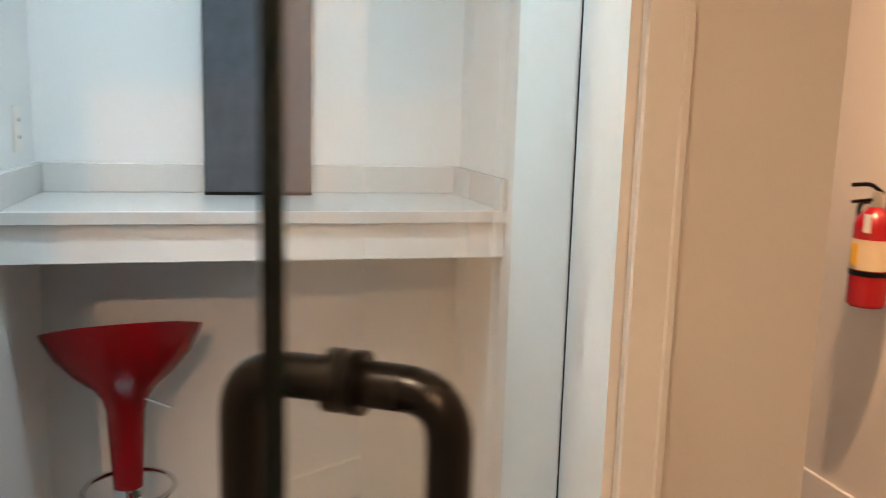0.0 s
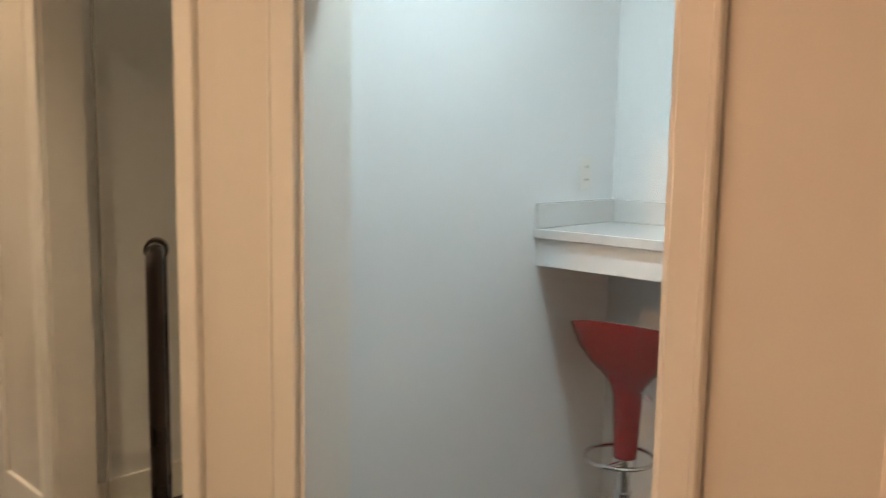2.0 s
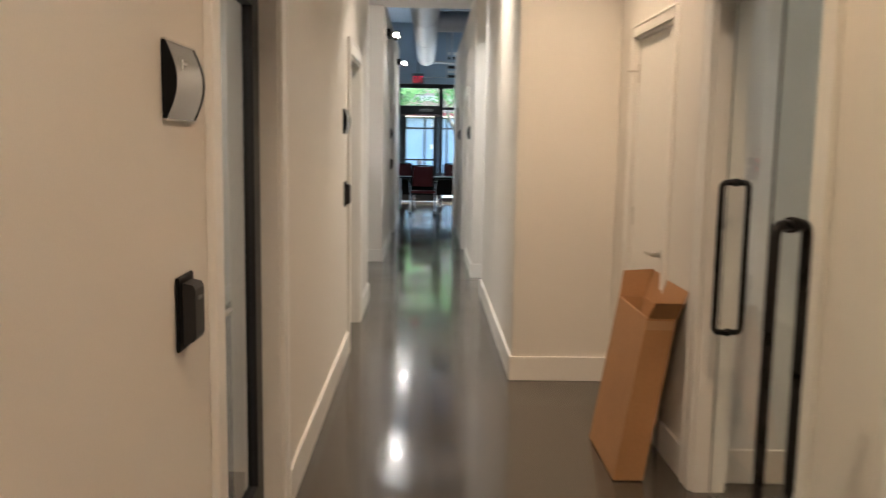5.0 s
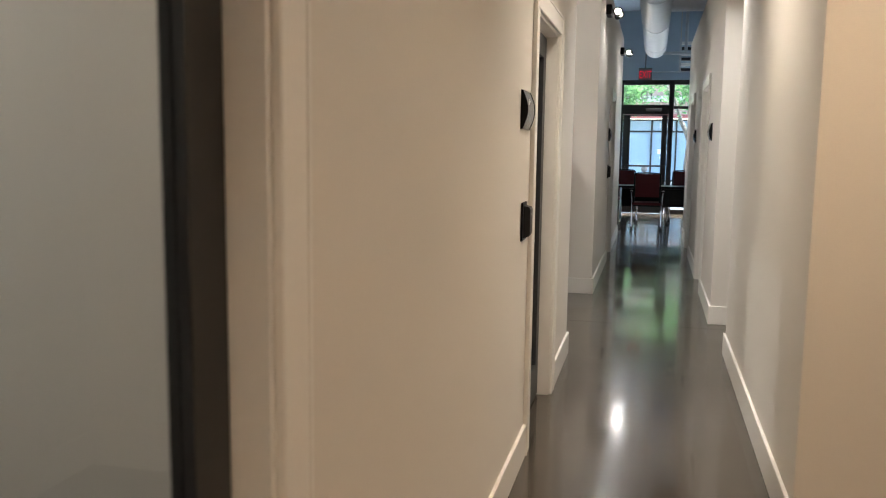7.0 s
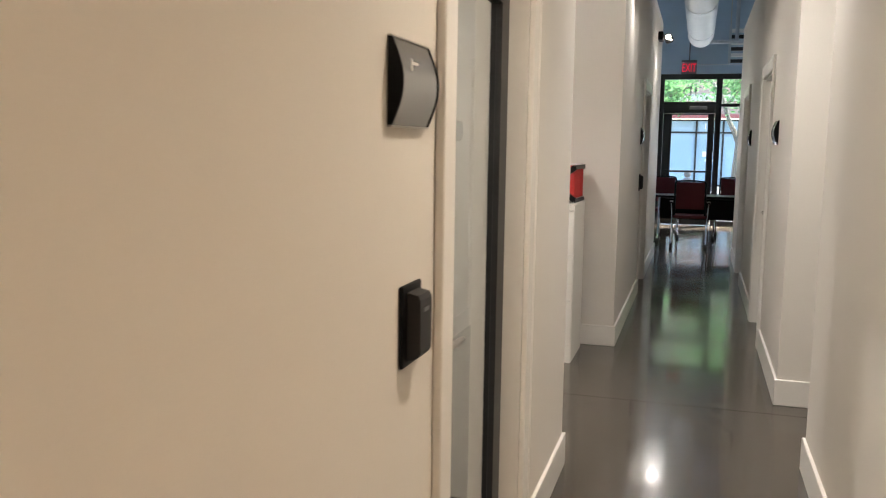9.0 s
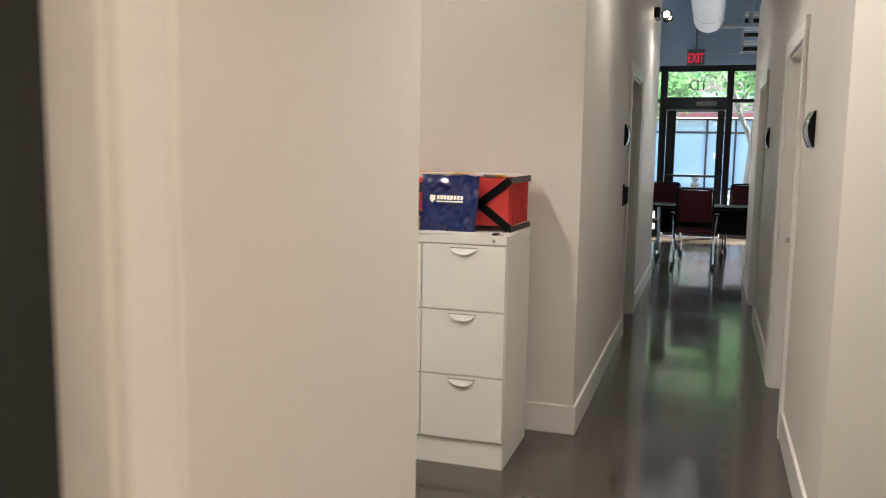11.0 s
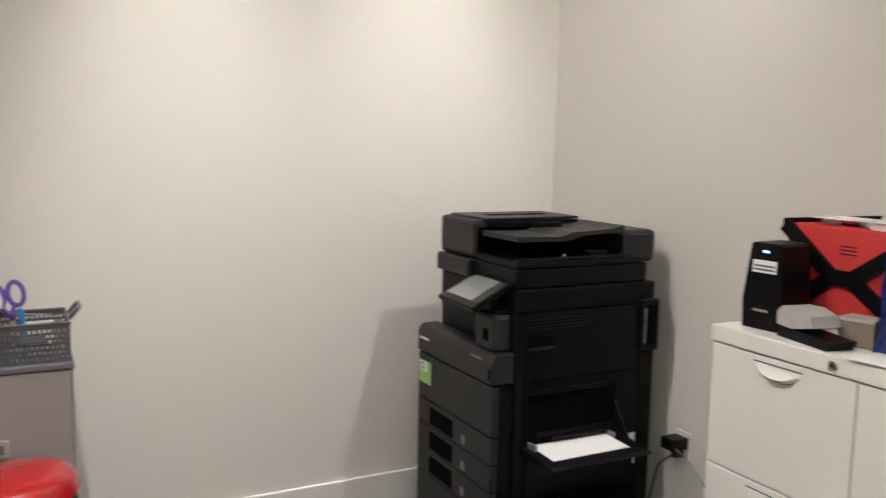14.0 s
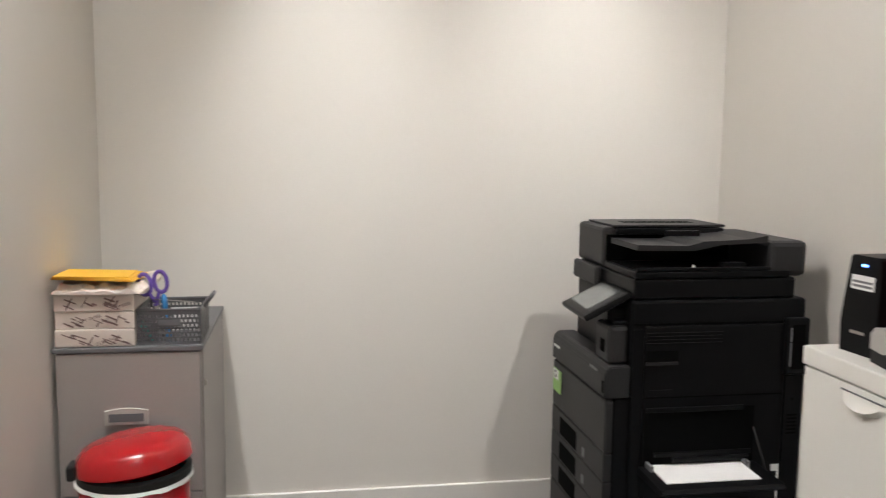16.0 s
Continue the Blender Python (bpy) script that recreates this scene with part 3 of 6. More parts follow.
def card_reader(x0, z0):
    r = thing("card_reader", "black card reader beside an office door", "card reader", pose(x0, LY, z0), group="card readers")
    part("back_plate", block(-0.115, 0, 0.0005, 0.0098, 0, 0.165, bevel=0.004), BLACK_PLASTIC, r)
    part("body", prism([(0.010, 0.012), (0.033, 0.020), (0.038, 0.03), (0.038, 0.135), (0.033, 0.145), (0.010, 0.150)], -0.095, -0.025, axis="x"), DARK_PLASTIC, r, "charcoal housing")
    part("indicator", block(-0.075, -0.045, 0.0382, 0.0395, 0.11, 0.118), GREY_PLASTIC, r, "small grey indicator")


card_reader(-1.735, 0.995)
card_reader(-5.37, 1.03)
card_reader(-12.16, 1.05)


def emergency_light(x):
    e = thing("emergency_light", "black twin-head emergency light mounted on the wall", "wall light", pose(x, LY, 2.78), group="emergency lights")
    part("housing", block(-0.13, 0.13, 0.0005, 0.06, 0, 0.10, bevel=0.01), BLACK_PLASTIC, e)
    for s in (-1, 1):
        head = lathe([(0, -0.05), (0.03, -0.05), (0.048, 0.02), (0.048, 0.03), (0, 0.026)], 18)
        turn = pose(s * 0.085, 0.12, 0.02, -75, 0, -90 if s > 0 else -70)
        head.transform(turn)
        h = part("lamp_head", head, BLACK_PLASTIC, e, "black adjustable lamp head", True)
        part("arm", tube([(s * 0.085, 0.06, 0.05), (s * 0.085, 0.12, 0.02)], 0.008, 8), BLACK_PLASTIC, h)
        lens = lathe([(0, 0.031), (0.032, 0.031), (0.024, 0.037), (0, 0.040)], 16)
        lens.transform(turn)
        part("lens", lens, BULB_FAR, h, "lit warm white lens")


emergency_light(-10.9)
emergency_light(-14.7)


# fixtures are out of view; each marks the place of an assumed lamp
def can_light(x, y, z):
    c = thing("assumed_downlight", "assumed small round recessed downlight with a white trim, out of view", "ceiling light", pose(x, y, z), group="recessed downlights")
    ring = lathe([(0.062, -0.0005), (0.085, -0.0005), (0.083, -0.008), (0.062, -0.004)], 28)
    part("trim_ring", ring, TRIM, c, "white trim ring", True)
    part("lens", lathe([(0, -0.0005), (0.06, -0.0005), (0.06, -0.003), (0, -0.003)], 24), BULB, c, "lit frosted lens")


for x, y, z, *_ in DOWNLIGHTS:
    can_light(x, y, z)
can_light(0.05, 1.65, 2.75)
can_light(-1.4, 1.95, 2.75)
can_light(-2.9, 1.95, 2.75)
can_light(1.45, 5.2, CEIL)
for x, y, z, _ in SCALLOPS:
    can_light(x, y, z)
can_light(*ALCOVE_FILL)
can_light(*GIMBAL)
can_light(*FLOOD)
can_light(*SIDE_ROOM)
can_light(-2.55, -1.9, CEIL)
can_light(-6.15, -1.9, CEIL)

# ---- booth furniture ----


def outlet(name, m, label):
    """Plate in the xz plane, facing -y."""
    o = thing(name, label, "outlet", m)
    part("plate", block(-0.036, 0.036, -0.006, -0.0005, -0.058, 0.058, bevel=0.002), TRIM, o)
    for z in (0.022, -0.022):
        s = part("socket", block(-0.016, 0.016, -0.0085, -0.0062, z - 0.014, z + 0.014, bevel=0.001), TRIM, o)
        part("slot", blocks((-0.008, -0.005, -0.0092, -0.0086, z - 0.004, z + 0.006), (0.005, 0.008, -0.0092, -0.0086, z - 0.004, z + 0.006)), SLOT_SHADE, s)


for i, (a, c) in enumerate(BOOTH_IN):
    ct = thing("booth_counter", "white quartz wall-to-wall booth counter with a low splashback", "counter", group="booth counters")
    part("slab", block(a + 0.001, c - 0.001, 2.272, 2.749, 1.176, 1.208, bevel=0.003), QUARTZ, ct)
    part("apron", block(a + 0.002, c - 0.002, 2.289, 2.309, 1.084, 1.1755, bevel=0.001), BOOTH_WALL, ct, "white painted apron board")
    part("back_splash", block(a + 0.022, c - 0.022, 2.729, 2.7495, 1.2085, 1.290, bevel=0.002), QUARTZ, ct)
    part("side_splash", block(a + 0.0005, a + 0.021, 2.277, 2.7495, 1.2085, 1.290, bevel=0.002), QUARTZ, ct)
    part("side_splash", block(c - 0.021, c - 0.0005, 2.277, 2.7495, 1.2085, 1.290, bevel=0.002), QUARTZ, ct)
    outlet("outlet", pose(a, 2.56, 1.385, 0, 0, 90), "white duplex outlet plate above the booth counter")
outlet("outlet", pose(0.42, 2.75, 0.62), "white duplex outlet plate low on the booth wall")


def acoustic_panel():
    p = thing("acoustic_panel", "tall charcoal fabric panel standing on the booth counter", "acoustic panel", pose(-0.035, 2.65, 1.2085))
    part("fabric_face", block(0, 0.29, 0, 0.045, 0, 1.15, bevel=0.006), FABRIC, p)
    part("bottom_trim", block(-0.001, 0.291, -0.001, 0.046, 0.0, 0.010), BLACK_PLASTIC, p, "dark bottom edge")


acoustic_panel()


def bar_stool(x, y):
    s = thing("bar_stool", "glossy red bombo bar stool on a chrome pedestal", "bar stool", pose(x, y, 0, 0, 0, 10))
    seat = bmesh.new()
    steps, prof = 40, [(0.205, 0.875), (0.198, 0.862), (0.172, 0.825), (0.128, 0.785), (0.085, 0.755), (0.060, 0.725), (0.050, 0.690), (0.045, 0.59), (0.040, 0.49), (0.036, 0.450)]
    rings = []
    for r, z in prof:
        k = max(0.0, (z - 0.70) / 0.175)
        rings.append([seat.verts.new((r * math.cos(2 * math.pi * i / steps), r * (1 - 0.16 * k) * math.sin(2 * math.pi * i / steps), z + k * k * (0.035 - 0.055 * math.sin(2 * math.pi * i / steps)))) for i in range(steps)])
    inner = [(0.198, 0.876), (0.180, 0.855), (0.140, 0.825), (0.08, 0.805), (0.02, 0.800)]
    tops = []
    for r, z in inner:
        k = max(0.0, (z - 0.70) / 0.175)
        tops.append([seat.verts.new((r * math.cos(2 * math.pi * i / steps), r * 0.84 * math.sin(2 * math.pi * i / steps), z + k * k * (0.035 - 0.055 * math.sin(2 * math.pi * i / steps)))) for i in range(steps)])
    for seq in (rings, tops, [rings[0], tops[0]]):
        for a, b in zip(seq, seq[1:]):
            for i in range(steps):
                seat.faces.new((a[i], a[(i + 1) % steps], b[(i + 1) % steps], b[i]))
    seat.faces.new(tops[-1])
    seat.faces.new(rings[-1][::-1])
    bmesh.ops.translate(seat, verts=seat.verts[:], vec=(0, 0, -0.042))
    part("seat", seat, RED_GLOSS, s, "glossy red moulded plastic seat", True)
    part("gas_lever", tube([(0.03, -0.03, 0.693), (0.11, -0.08, 0.668)], 0.004, 8), CHROME, s, "chrome height lever")
    part("column", lathe([(0, 0.0125), (0.030, 0.0125), (0.030, 0.31), (0.022, 0.312), (0.022, 0.408), (0.040, 0.408), (0.040, 0.433), (0, 0.433)], 24), CHROME, s, "chrome gas column", True)
    ring = [(0.115 * math.cos(a), 0.115 * math.sin(a) - 0.05, 0.448) for a in [2 * math.pi * k / 36 for k in range(36)]]
    foot = part("footrest", tube(ring, 0.0075, 10, closed=True), CHROME, s, "chrome footrest ring", True)
    part("footrest_arm", tube([(0, -0.03, 0.423), (0, -0.16, 0.448)], 0.007, 8), CHROME, foot)
    part("base", lathe([(0, 0), (0.20, 0), (0.20, 0.006), (0.17, 0.012), (0.03, 0.03), (0, 0.03)], 36), CHROME, s, "round chrome base", True)


bar_stool(-0.245, 2.50)

# ---- alcove ----


def carton():
    """Tall, narrow opened carton leaning on the wall."""
    c = thing("cardboard_carton", "tall narrow brown cardboard box leaning open against the wall", "box")
    m = Matrix.Translation((-3.425, 0.932, 0.006)) @ Matrix.Shear("XY", 4, (-0.147, 0.205))
    l, w, h, t = 0.54, 0.130, 0.70, 0.004

    def panel(name, x0, x1, y0, y1, z0, z1, mat=CARD):
        bm = block(x0, x1, y0, y1, z0, z1)
        bm.transform(m)
        return part(name, bm, mat, c)
    panel("side_panel", -l, 0, 0, t, 0, h)
    panel("side_panel", -l, 0, w - t, w, 0, h)
    front = panel("end_panel", -t, 0, t, w - t, 0, h)
    panel("end_panel", -l, -l + t, t, w - t, 0, h)
    panel("bottom_panel", -l + t, -t, t, w - t, 0, t, CARD_IN)
    bm = block(-0.0005, 0.0015, t, w - t, h - 0.05, h - 0.012)
    bm.transform(m)
    part("tape_strip", bm, TAPE, front, "tan parcel tape")

    def flap(points):
        bm = bmesh.new()
        vs = [bm.verts.new(p) for p in points]
        bm.faces.new(vs)
        res = bmesh.ops.extrude_face_region(bm, geom=bm.faces[:])
        bmesh.ops.translate(bm, verts=[v for v in res["geom"] if isinstance(v, bmesh.types.BMVert)], vec=(0.003, 0.003, 0.002))
        bm.transform(m)
        part("flap", bm, CARD, c, "open cardboard flap")
    flap([(-l + 0.01, 0.006, h - 0.002), (-0.01, 0.006, h - 0.002), (-0.01, 0.03, h - 0.055), (-l + 0.01, 0.03, h - 0.055)])
    flap([(-l, w, h), (0.0, w, h), (0.04, w + 0.015, h + 0.13), (-l, w + 0.015, h + 0.13)])
    flap([(0, 0.002, h), (0, w - 0.002, h), (0.06, w - 0.006, h + 0.075), (0.06, 0.006, h + 0.075)])
    flap([(-l, 0.0, h), (-l, w, h), (-l - 0.008, w + 0.016, h + 0.135), (-l - 0.008, -0.002, h + 0.125)])


carton()

# ---- passage ----


def extinguisher():
    e = thing("fire_extinguisher", "red fire extinguisher hung on a wall bracket", "fire extinguisher", pose(2.16 - 0.085, 2.50, 0.86))
    part("bracket", blocks((0.062, 0.0845, -0.025, 0.025, 0.05, 0.34)), STEEL, e, "steel wall bracket")
    part("cylinder", lathe([(0, 0), (0.055, 0), (0.062, 0.008), (0.062, 0.27), (0.055, 0.295), (0.03, 0.32), (0.018, 0.33), (0, 0.33)], 32), RED_PAINT, e, "", True)
    part("strap", lathe([(0.0625, 0.105), (0.0635, 0.105), (0.0635, 0.122), (0.0625, 0.122)], 32), BLACK_PLASTIC, e, "black retaining strap", True)
    part("label", lathe([(0.0622, 0.125), (0.0630, 0.125), (0.0630, 0.225), (0.0622, 0.225)], 32), MANILA, e, "cream instruction label")
    part("print_patch", block(-0.0655, -0.063, -0.012, 0.016, 0.14, 0.21), YELLOW, e, "yellow printed panel")
    part("valve", lathe([(0, 0.33), (0.018, 0.33), (0.018, 0.365), (0.012, 0.38), (0, 0.38)], 16), STEEL, e, "", True)
    part("upper_lever", tube(rounded([(0.02, 0, 0.375), (-0.03, 0.0, 0.405), (-0.085, 0.02, 0.40)], 0.02), 0.007, 8), BLACK_PLASTIC, e, "black squeeze lever")
    part("lower_lever", tube([(0.0, 0, 0.355), (-0.08, 0.02, 0.345)], 0.006, 8), BLACK_PLASTIC, e, "black carrying lever")
    part("hose", tube(rounded([(0.0, 0.015, 0.345), (0.0, 0.075, 0.34), (0.0, 0.078, 0.12)], 0.05), 0.008, 8), RUBBER, e, "black rubber hose")
    part("tag", block(-0.060, -0.058, -0.05, -0.02, 0.25, 0.31), PAPER, e, "white inspection tag")


extinguisher()
wall_box = thing("wall_telephone", "black wall-mounted phone unit with a handset cradle", "wall phone", pose(1.90, 5.62, 1.50))
part("upper_housing", block(-0.085, -0.0005, 0, 0.16, 0.17, 0.36, bevel=0.01), BLACK_PLASTIC, wall_box)
part("lower_housing", block(-0.06, -0.0005, -0.02, 0.20, 0, 0.16, bevel=0.01), BLACK_PLASTIC, wall_box)


def shelf_unit():
    s = thing("shelving_unit", "black wire shelving unit holding dark boxes", "shelving", pose(0.90, 2.95, 0))
    for x in (0.0, 0.20):
        for y in (0.1, 0.45):
            part("post", tube([(x, y, 0), (x, y, 1.5)], 0.012, 8), BLACK_ALU, s)
    for z in (0.12, 0.42, 0.72, 1.02, 1.32):
        part("shelf", blocks((-0.01, 0.21, 0.09, 0.46, z, z + 0.02)), BLACK_ALU, s)


shelf_unit()

# ---- copy niche ----
CX, CY0, CY1, CTOP = -9.42, -1.462, -0.664, 1.085


def filing_cabinet():
    c = thing("filing_cabinet", "white enamelled steel lateral filing cabinet with six drawers", "filing cabinet")
    back = CX - 0.505
    part("body", blocks((back, CX - 0.02, CY0, CY1, 0.0, CTOP - 0.042)), WHITE_STEEL, c)
    part("top", block(back - 0.005, CX + 0.004, CY0 - 0.002, CY1 + 0.002, CTOP - 0.0415, CTOP, bevel=0.004), WHITE_STEEL, c)
    part("plinth", block(CX - 0.0195, CX - 0.012, CY0 + 0.004, CY1 - 0.004, 0.0, 0.122), WHITE_STEEL, c)
    mid = (CY0 + CY1) / 2
    for col, (y0, y1) in enumerate(((CY0 + 0.003, mid - 0.002), (mid + 0.002, CY1 - 0.003))):
        for row in range(3):
            z1 = CTOP - 0.0445 - 0.305 * row
            z0 = z1 - 0.301
            yc, hw, n = (y0 + y1) / 2, 0.066, 12
            d = part("drawer", block(CX - 0.0195, CX, y0, y1, z0, z1, bevel=0.003), WHITE_STEEL, c)
            arc = [(yc + hw * math.cos(math.pi * k / n), z1 - 0.016 - 0.036 * math.sin(math.pi * k / n)) for k in range(n + 1)]
            scoop = bmesh.new()
            outer = [scoop.verts.new((CX + 0.0003, y, z)) for y, z in arc]
            inner = [scoop.verts.new((CX + 0.0015 + 0.016 * (z1 - 0.016 - z) / 0.036, yc + (y - yc) * 0.86, z1 - 0.016 + (z - z1 + 0.016) * 0.74)) for y, z in arc]
            scoop.faces.new(outer), scoop.faces.new(inner)
            for k in range(n + 1):
                j = (k + 1) % (n + 1)
                scoop.faces.new((outer[k], outer[j], inner[j], inner[k]))
            part("pull", scoop, WHITE_STEEL, d, "moulded half-moon drawer pull", True)
            # dark grey strip stands in for the shadow line over the pull
            part("pull_shadow_strip", block(CX + 0.0003, CX + 0.0035, yc - hw, yc + hw, z1 - 0.0158, z1 - 0.0135), DARK_GREY, d, "dark strip for the shadow line above the pull")
        lock = lathe([(0, 0), (0.010, 0), (0.010, 0.004), (0, 0.004)], 16)
        lock.transform(pose(CX + 0.0042, y1 - 0.055, CTOP - 0.022, 0, 90))
        l = part("lock", lock, STEEL, c, "nickel lock barrel")
        key = block(CX + 0.0085, CX + 0.0095, y1 - 0.058, y1 - 0.052, CTOP - 0.025, CTOP - 0.019)
        part("keyhole", key, SLOT_SHADE, l)


filing_cabinet()


def folder_rack():
    """Red hanging folders in a folding black frame."""
    r = thing("folder_rack", "folding black rack packed with red hanging file folders", "file rack", Matrix.Translation((-9.60, -0.69, 0)) @ pose(0, 0, 0, 0, 0, -3) @ Matrix.Translation((9.60, 0.69, 0)))
    x0, x1, y0, y1, z0, z1 = -9.94, -9.60, -1.455, -0.69, CTOP + 0.028, CTOP + 0.258
    n = 26
    rnd = random.Random(4)
    part("front_folder", block(x1 - 0.012, x1, y0 + 0.012, y1 - 0.012, z0, z1 - 0.012, bevel=0.003), RED_CARD, r, "red card front folder")
    part("back_folder", block(x0, x0 + 0.012, y0 + 0.012, y1 - 0.012, z0, z1 - 0.012, bevel=0.003), RED_CARD, r, "red card back folder")
    part("side_folder", block(x0 + 0.0125, x1 - 0.0125, y0 + 0.012, y0 + 0.02, z0, z1 - 0.012), RED_CARD, r, "red card side")
    for i in range(n):
        x = x0 + 0.016 + (x1 - x0 - 0.034) * i / (n - 1)
        top = z1 - 0.012 + rnd.uniform(-0.003, 0.004)
        part("folder", block(x - 0.003, x + 0.003, y0 + 0.021, y1 - 0.010 + rnd.uniform(-0.004, 0.003), z0 + rnd.uniform(0, 0.006), top), RED_CARD, r)
    for i in range(34):
        y = rnd.uniform(y0 + 0.03, y1 - 0.10)
        x = x0 + 0.02 + (x1 - x0 - 0.06) * rnd.random()
        w = rnd.uniform(0.04, 0.10)
        part("index_tab", block(x, x + 0.002, y, y + w, z1 - 0.016, z1 + rnd.uniform(0.001, 0.010)), rnd.choice([PAPER, PAPER, MANILA, WHITE_INK, YELLOW]), r, "paper index tab")
    for i in range(5):
        y = y0 + 0.05 + 0.13 * i
        part("loose_sheet", block(x1 - 0.15, x1 - 0.03, y, y + 0.11, z1 + 0.0045 + 0.0015 * i, z1 + 0.0055 + 0.0015 * i), YELLOW if i == 3 else PAPER, r, "loose sheet across the folders")
    for y in (y0, y1 - 0.008):
        part("top_rail", block(x0 - 0.006, x1 + 0.008, y, y + 0.008, z1 - 0.03, z1, bevel=0.002), BLACK_PLASTIC, r, "black top rail")
        part("foot_rail", block(x0 - 0.006, x1 + 0.008, y, y + 0.008, CTOP + 0.0005, CTOP + 0.026, bevel=0.002), BLACK_PLASTIC, r, "black foot rail")
    zc, h = (CTOP + z1) / 2, 0.019

    def strut(ya, za, yb, zb):
        d = Vector((0, yb - ya, zb - za))
        nrm = Vector((0, -d.z, d.y)).normalized() * h
        pts = [(ya + nrm.y, za + nrm.z), (yb + nrm.y, zb + nrm.z), (yb - nrm.y, zb - nrm.z), (ya - nrm.y, za - nrm.z)]
        part("strut", prism(pts, x1 + 0.0015, x1 + 0.009, axis="x"), BLACK_PLASTIC, r, "black folding strut")
    lo, hi = CTOP + 0.016, z1 - 0.014
    q0, q1 = y0 + 0.155, y1 - 0.155
    strut(y0 + 0.005, hi, q0, zc)
    strut(y0 + 0.005, lo, q0, zc)
    strut(y1 - 0.005, hi, q1, zc)
    strut(y1 - 0.005, lo, q1, zc)
    mid = (y0 + y1) / 2
    strut(q0 + 0.055, zc, mid, hi)
    strut(q0 + 0.055, zc, mid, lo)
    strut(q1 - 0.055, zc, mid, hi)
    strut(q1 - 0.055, zc, mid, lo)
    for a in (q0, q1 - 0.055):
        part("hinge_plate", block(x1 + 0.001, x1 + 0.0095, a - 0.012, a + 0.067, zc - 0.02, zc + 0.02, bevel=0.003), BLACK_PLASTIC, r, "black hinge plate")
    part("print_block", blocks(*[(x1 + 0.0005, x1 + 0.001, y0 + 0.17, y0 + 0.215, z1 - 0.055 - 0.009 * k, z1 - 0.051 - 0.009 * k) for k in range(3)]), RED_MESH, r, "small dark print")


folder_rack()


def gift_bag():
    """Limp glossy plastic carrier standing in front of the rack."""
    g = thing("plastic_bag", "glossy blue plastic carrier bag with a white printed crest", "bag")
    bm = bmesh.new()
    nu, nv = 40, 40
    y0, w, h, x = -1.108, 0.280, 0.260, CX - 0.102
    sheet = []
    for side in (0, 1):
        grid = []
        for j in range(nv + 1):
            v = j / nv
            row = []
            for i in range(nu + 1):
                u = i / nu
                puff = 0.026 * math.sin(math.pi * u) ** 0.6 * (1 - 0.75 * v) * (1 - 0.8 * max(0, 0.12 - v) / 0.12)
                crease = 0.022 * abs(noise.noise(Vector((u * 4 + v, v * 3, 3.1 + side)))) + 0.014 * abs(noise.noise(Vector((u * 9 - 2 * v, v * 6, 7.7 + side)))) + 0.003 * abs(noise.noise(Vector((u * 20, v * 9, 1.7 + side))))
                if side:
                    off = puff + 0.010 - crease
                else:
                    off = -0.35 * puff - 0.004
                yy = y0 + w * (u * (1 - 0.07 * (1 - v)) + 0.02 * (1 - v)) + 0.005 * noise.noise(Vector((v * 6, u * 2, 1)))
                zz = CTOP + 0.002 + h * v + (0.006 * noise.noise(Vector((u * 6, 0, 5))) if j == nv else 0)
                row.append(bm.verts.new((x - 0.030 * v + off, yy, zz)))
            grid.append(row)
        sheet.append(grid)
    for gr in sheet:
        for j in range(nv):
            for i in range(nu):
                bm.faces.new((gr[j][i], gr[j][i + 1], gr[j + 1][i + 1], gr[j + 1][i]))
    a, b = sheet
    for j in range(nv):
        for i in (0, nu):
            bm.faces.new((a[j][i], a[j + 1][i], b[j + 1][i], b[j][i]))
    for i in range(nu):
        bm.faces.new((a[0][i], a[0][i + 1], b[0][i + 1], b[0][i]))
    part("bag_skin", bm, BLUE_BAG, g, "", True)
    lean = pose(x + 0.004, y0 + 0.130, CTOP + 0.150, 0, -13)

    def mark(name, ya, yb, za, zb):
        bm = block(0.012, 0.0128, ya, yb, za, zb)
        bm.transform(lean)
        part(name, bm, WHITE_INK, g, "white printed mark")
    crest = prism([(-0.078, 0.018), (-0.052, 0.018), (-0.052, -0.004), (-0.065, -0.018), (-0.078, -0.004)], 0.012, 0.0128, axis="x")
    crest.transform(lean)
    part("crest", crest, WHITE_INK, g, "white printed crest")
    y = -0.044
    for k in range(8):
        mark("print_bar", y, y + 0.0122, -0.002, 0.017)
        y += 0.0162
    mark("print_line", -0.044, 0.082, -0.014, -0.008)


gift_bag()

ups = thing("backup_drive_box", "small black desktop unit with a white label strip", "electronic device", pose(CX - 0.118, -1.378, CTOP, 0, 0, 4))
case = prism([(-0.046, 0.0), (0.046, 0.0), (0.054, 0.068), (0.043, 0.200), (0.038, 0.206), (-0.038, 0.206), (-0.043, 0.200), (-0.054, 0.068)], -0.055, 0.0485, axis="x")
for v in case.verts:
    if v.co.x > 0:
        v.co.x += 0.014 * (1 - v.co.z / 0.206)
part("case", case, BLACK_PLASTIC, ups)
led = block(0.0, 0.001, -0.008, 0.008, -0.0025, 0.0025)
led.transform(pose(0.0505, 0, 0.186, 0, -5.0))
part("power_light", led, LED_BLUE, ups, "lit blue power light")
lab = block(0.0, 0.0012, -0.033, 0.033, -0.015, 0.015)
lab.transform(pose(0.0530, 0, 0.150, 0, -4.0))
label_part = part("label_strip", lab, PAPER, ups, "white paper label strip")
lin = blocks((0.0013, 0.0018, -0.029, 0.029, -0.010, -0.005), (0.0013, 0.0018, -0.029, 0.029, -0.001, 0.004))
lin.transform(pose(0.0530, 0, 0.150, 0, -4.0))
part("label_print", lin, GREY_PLASTIC, label_part)
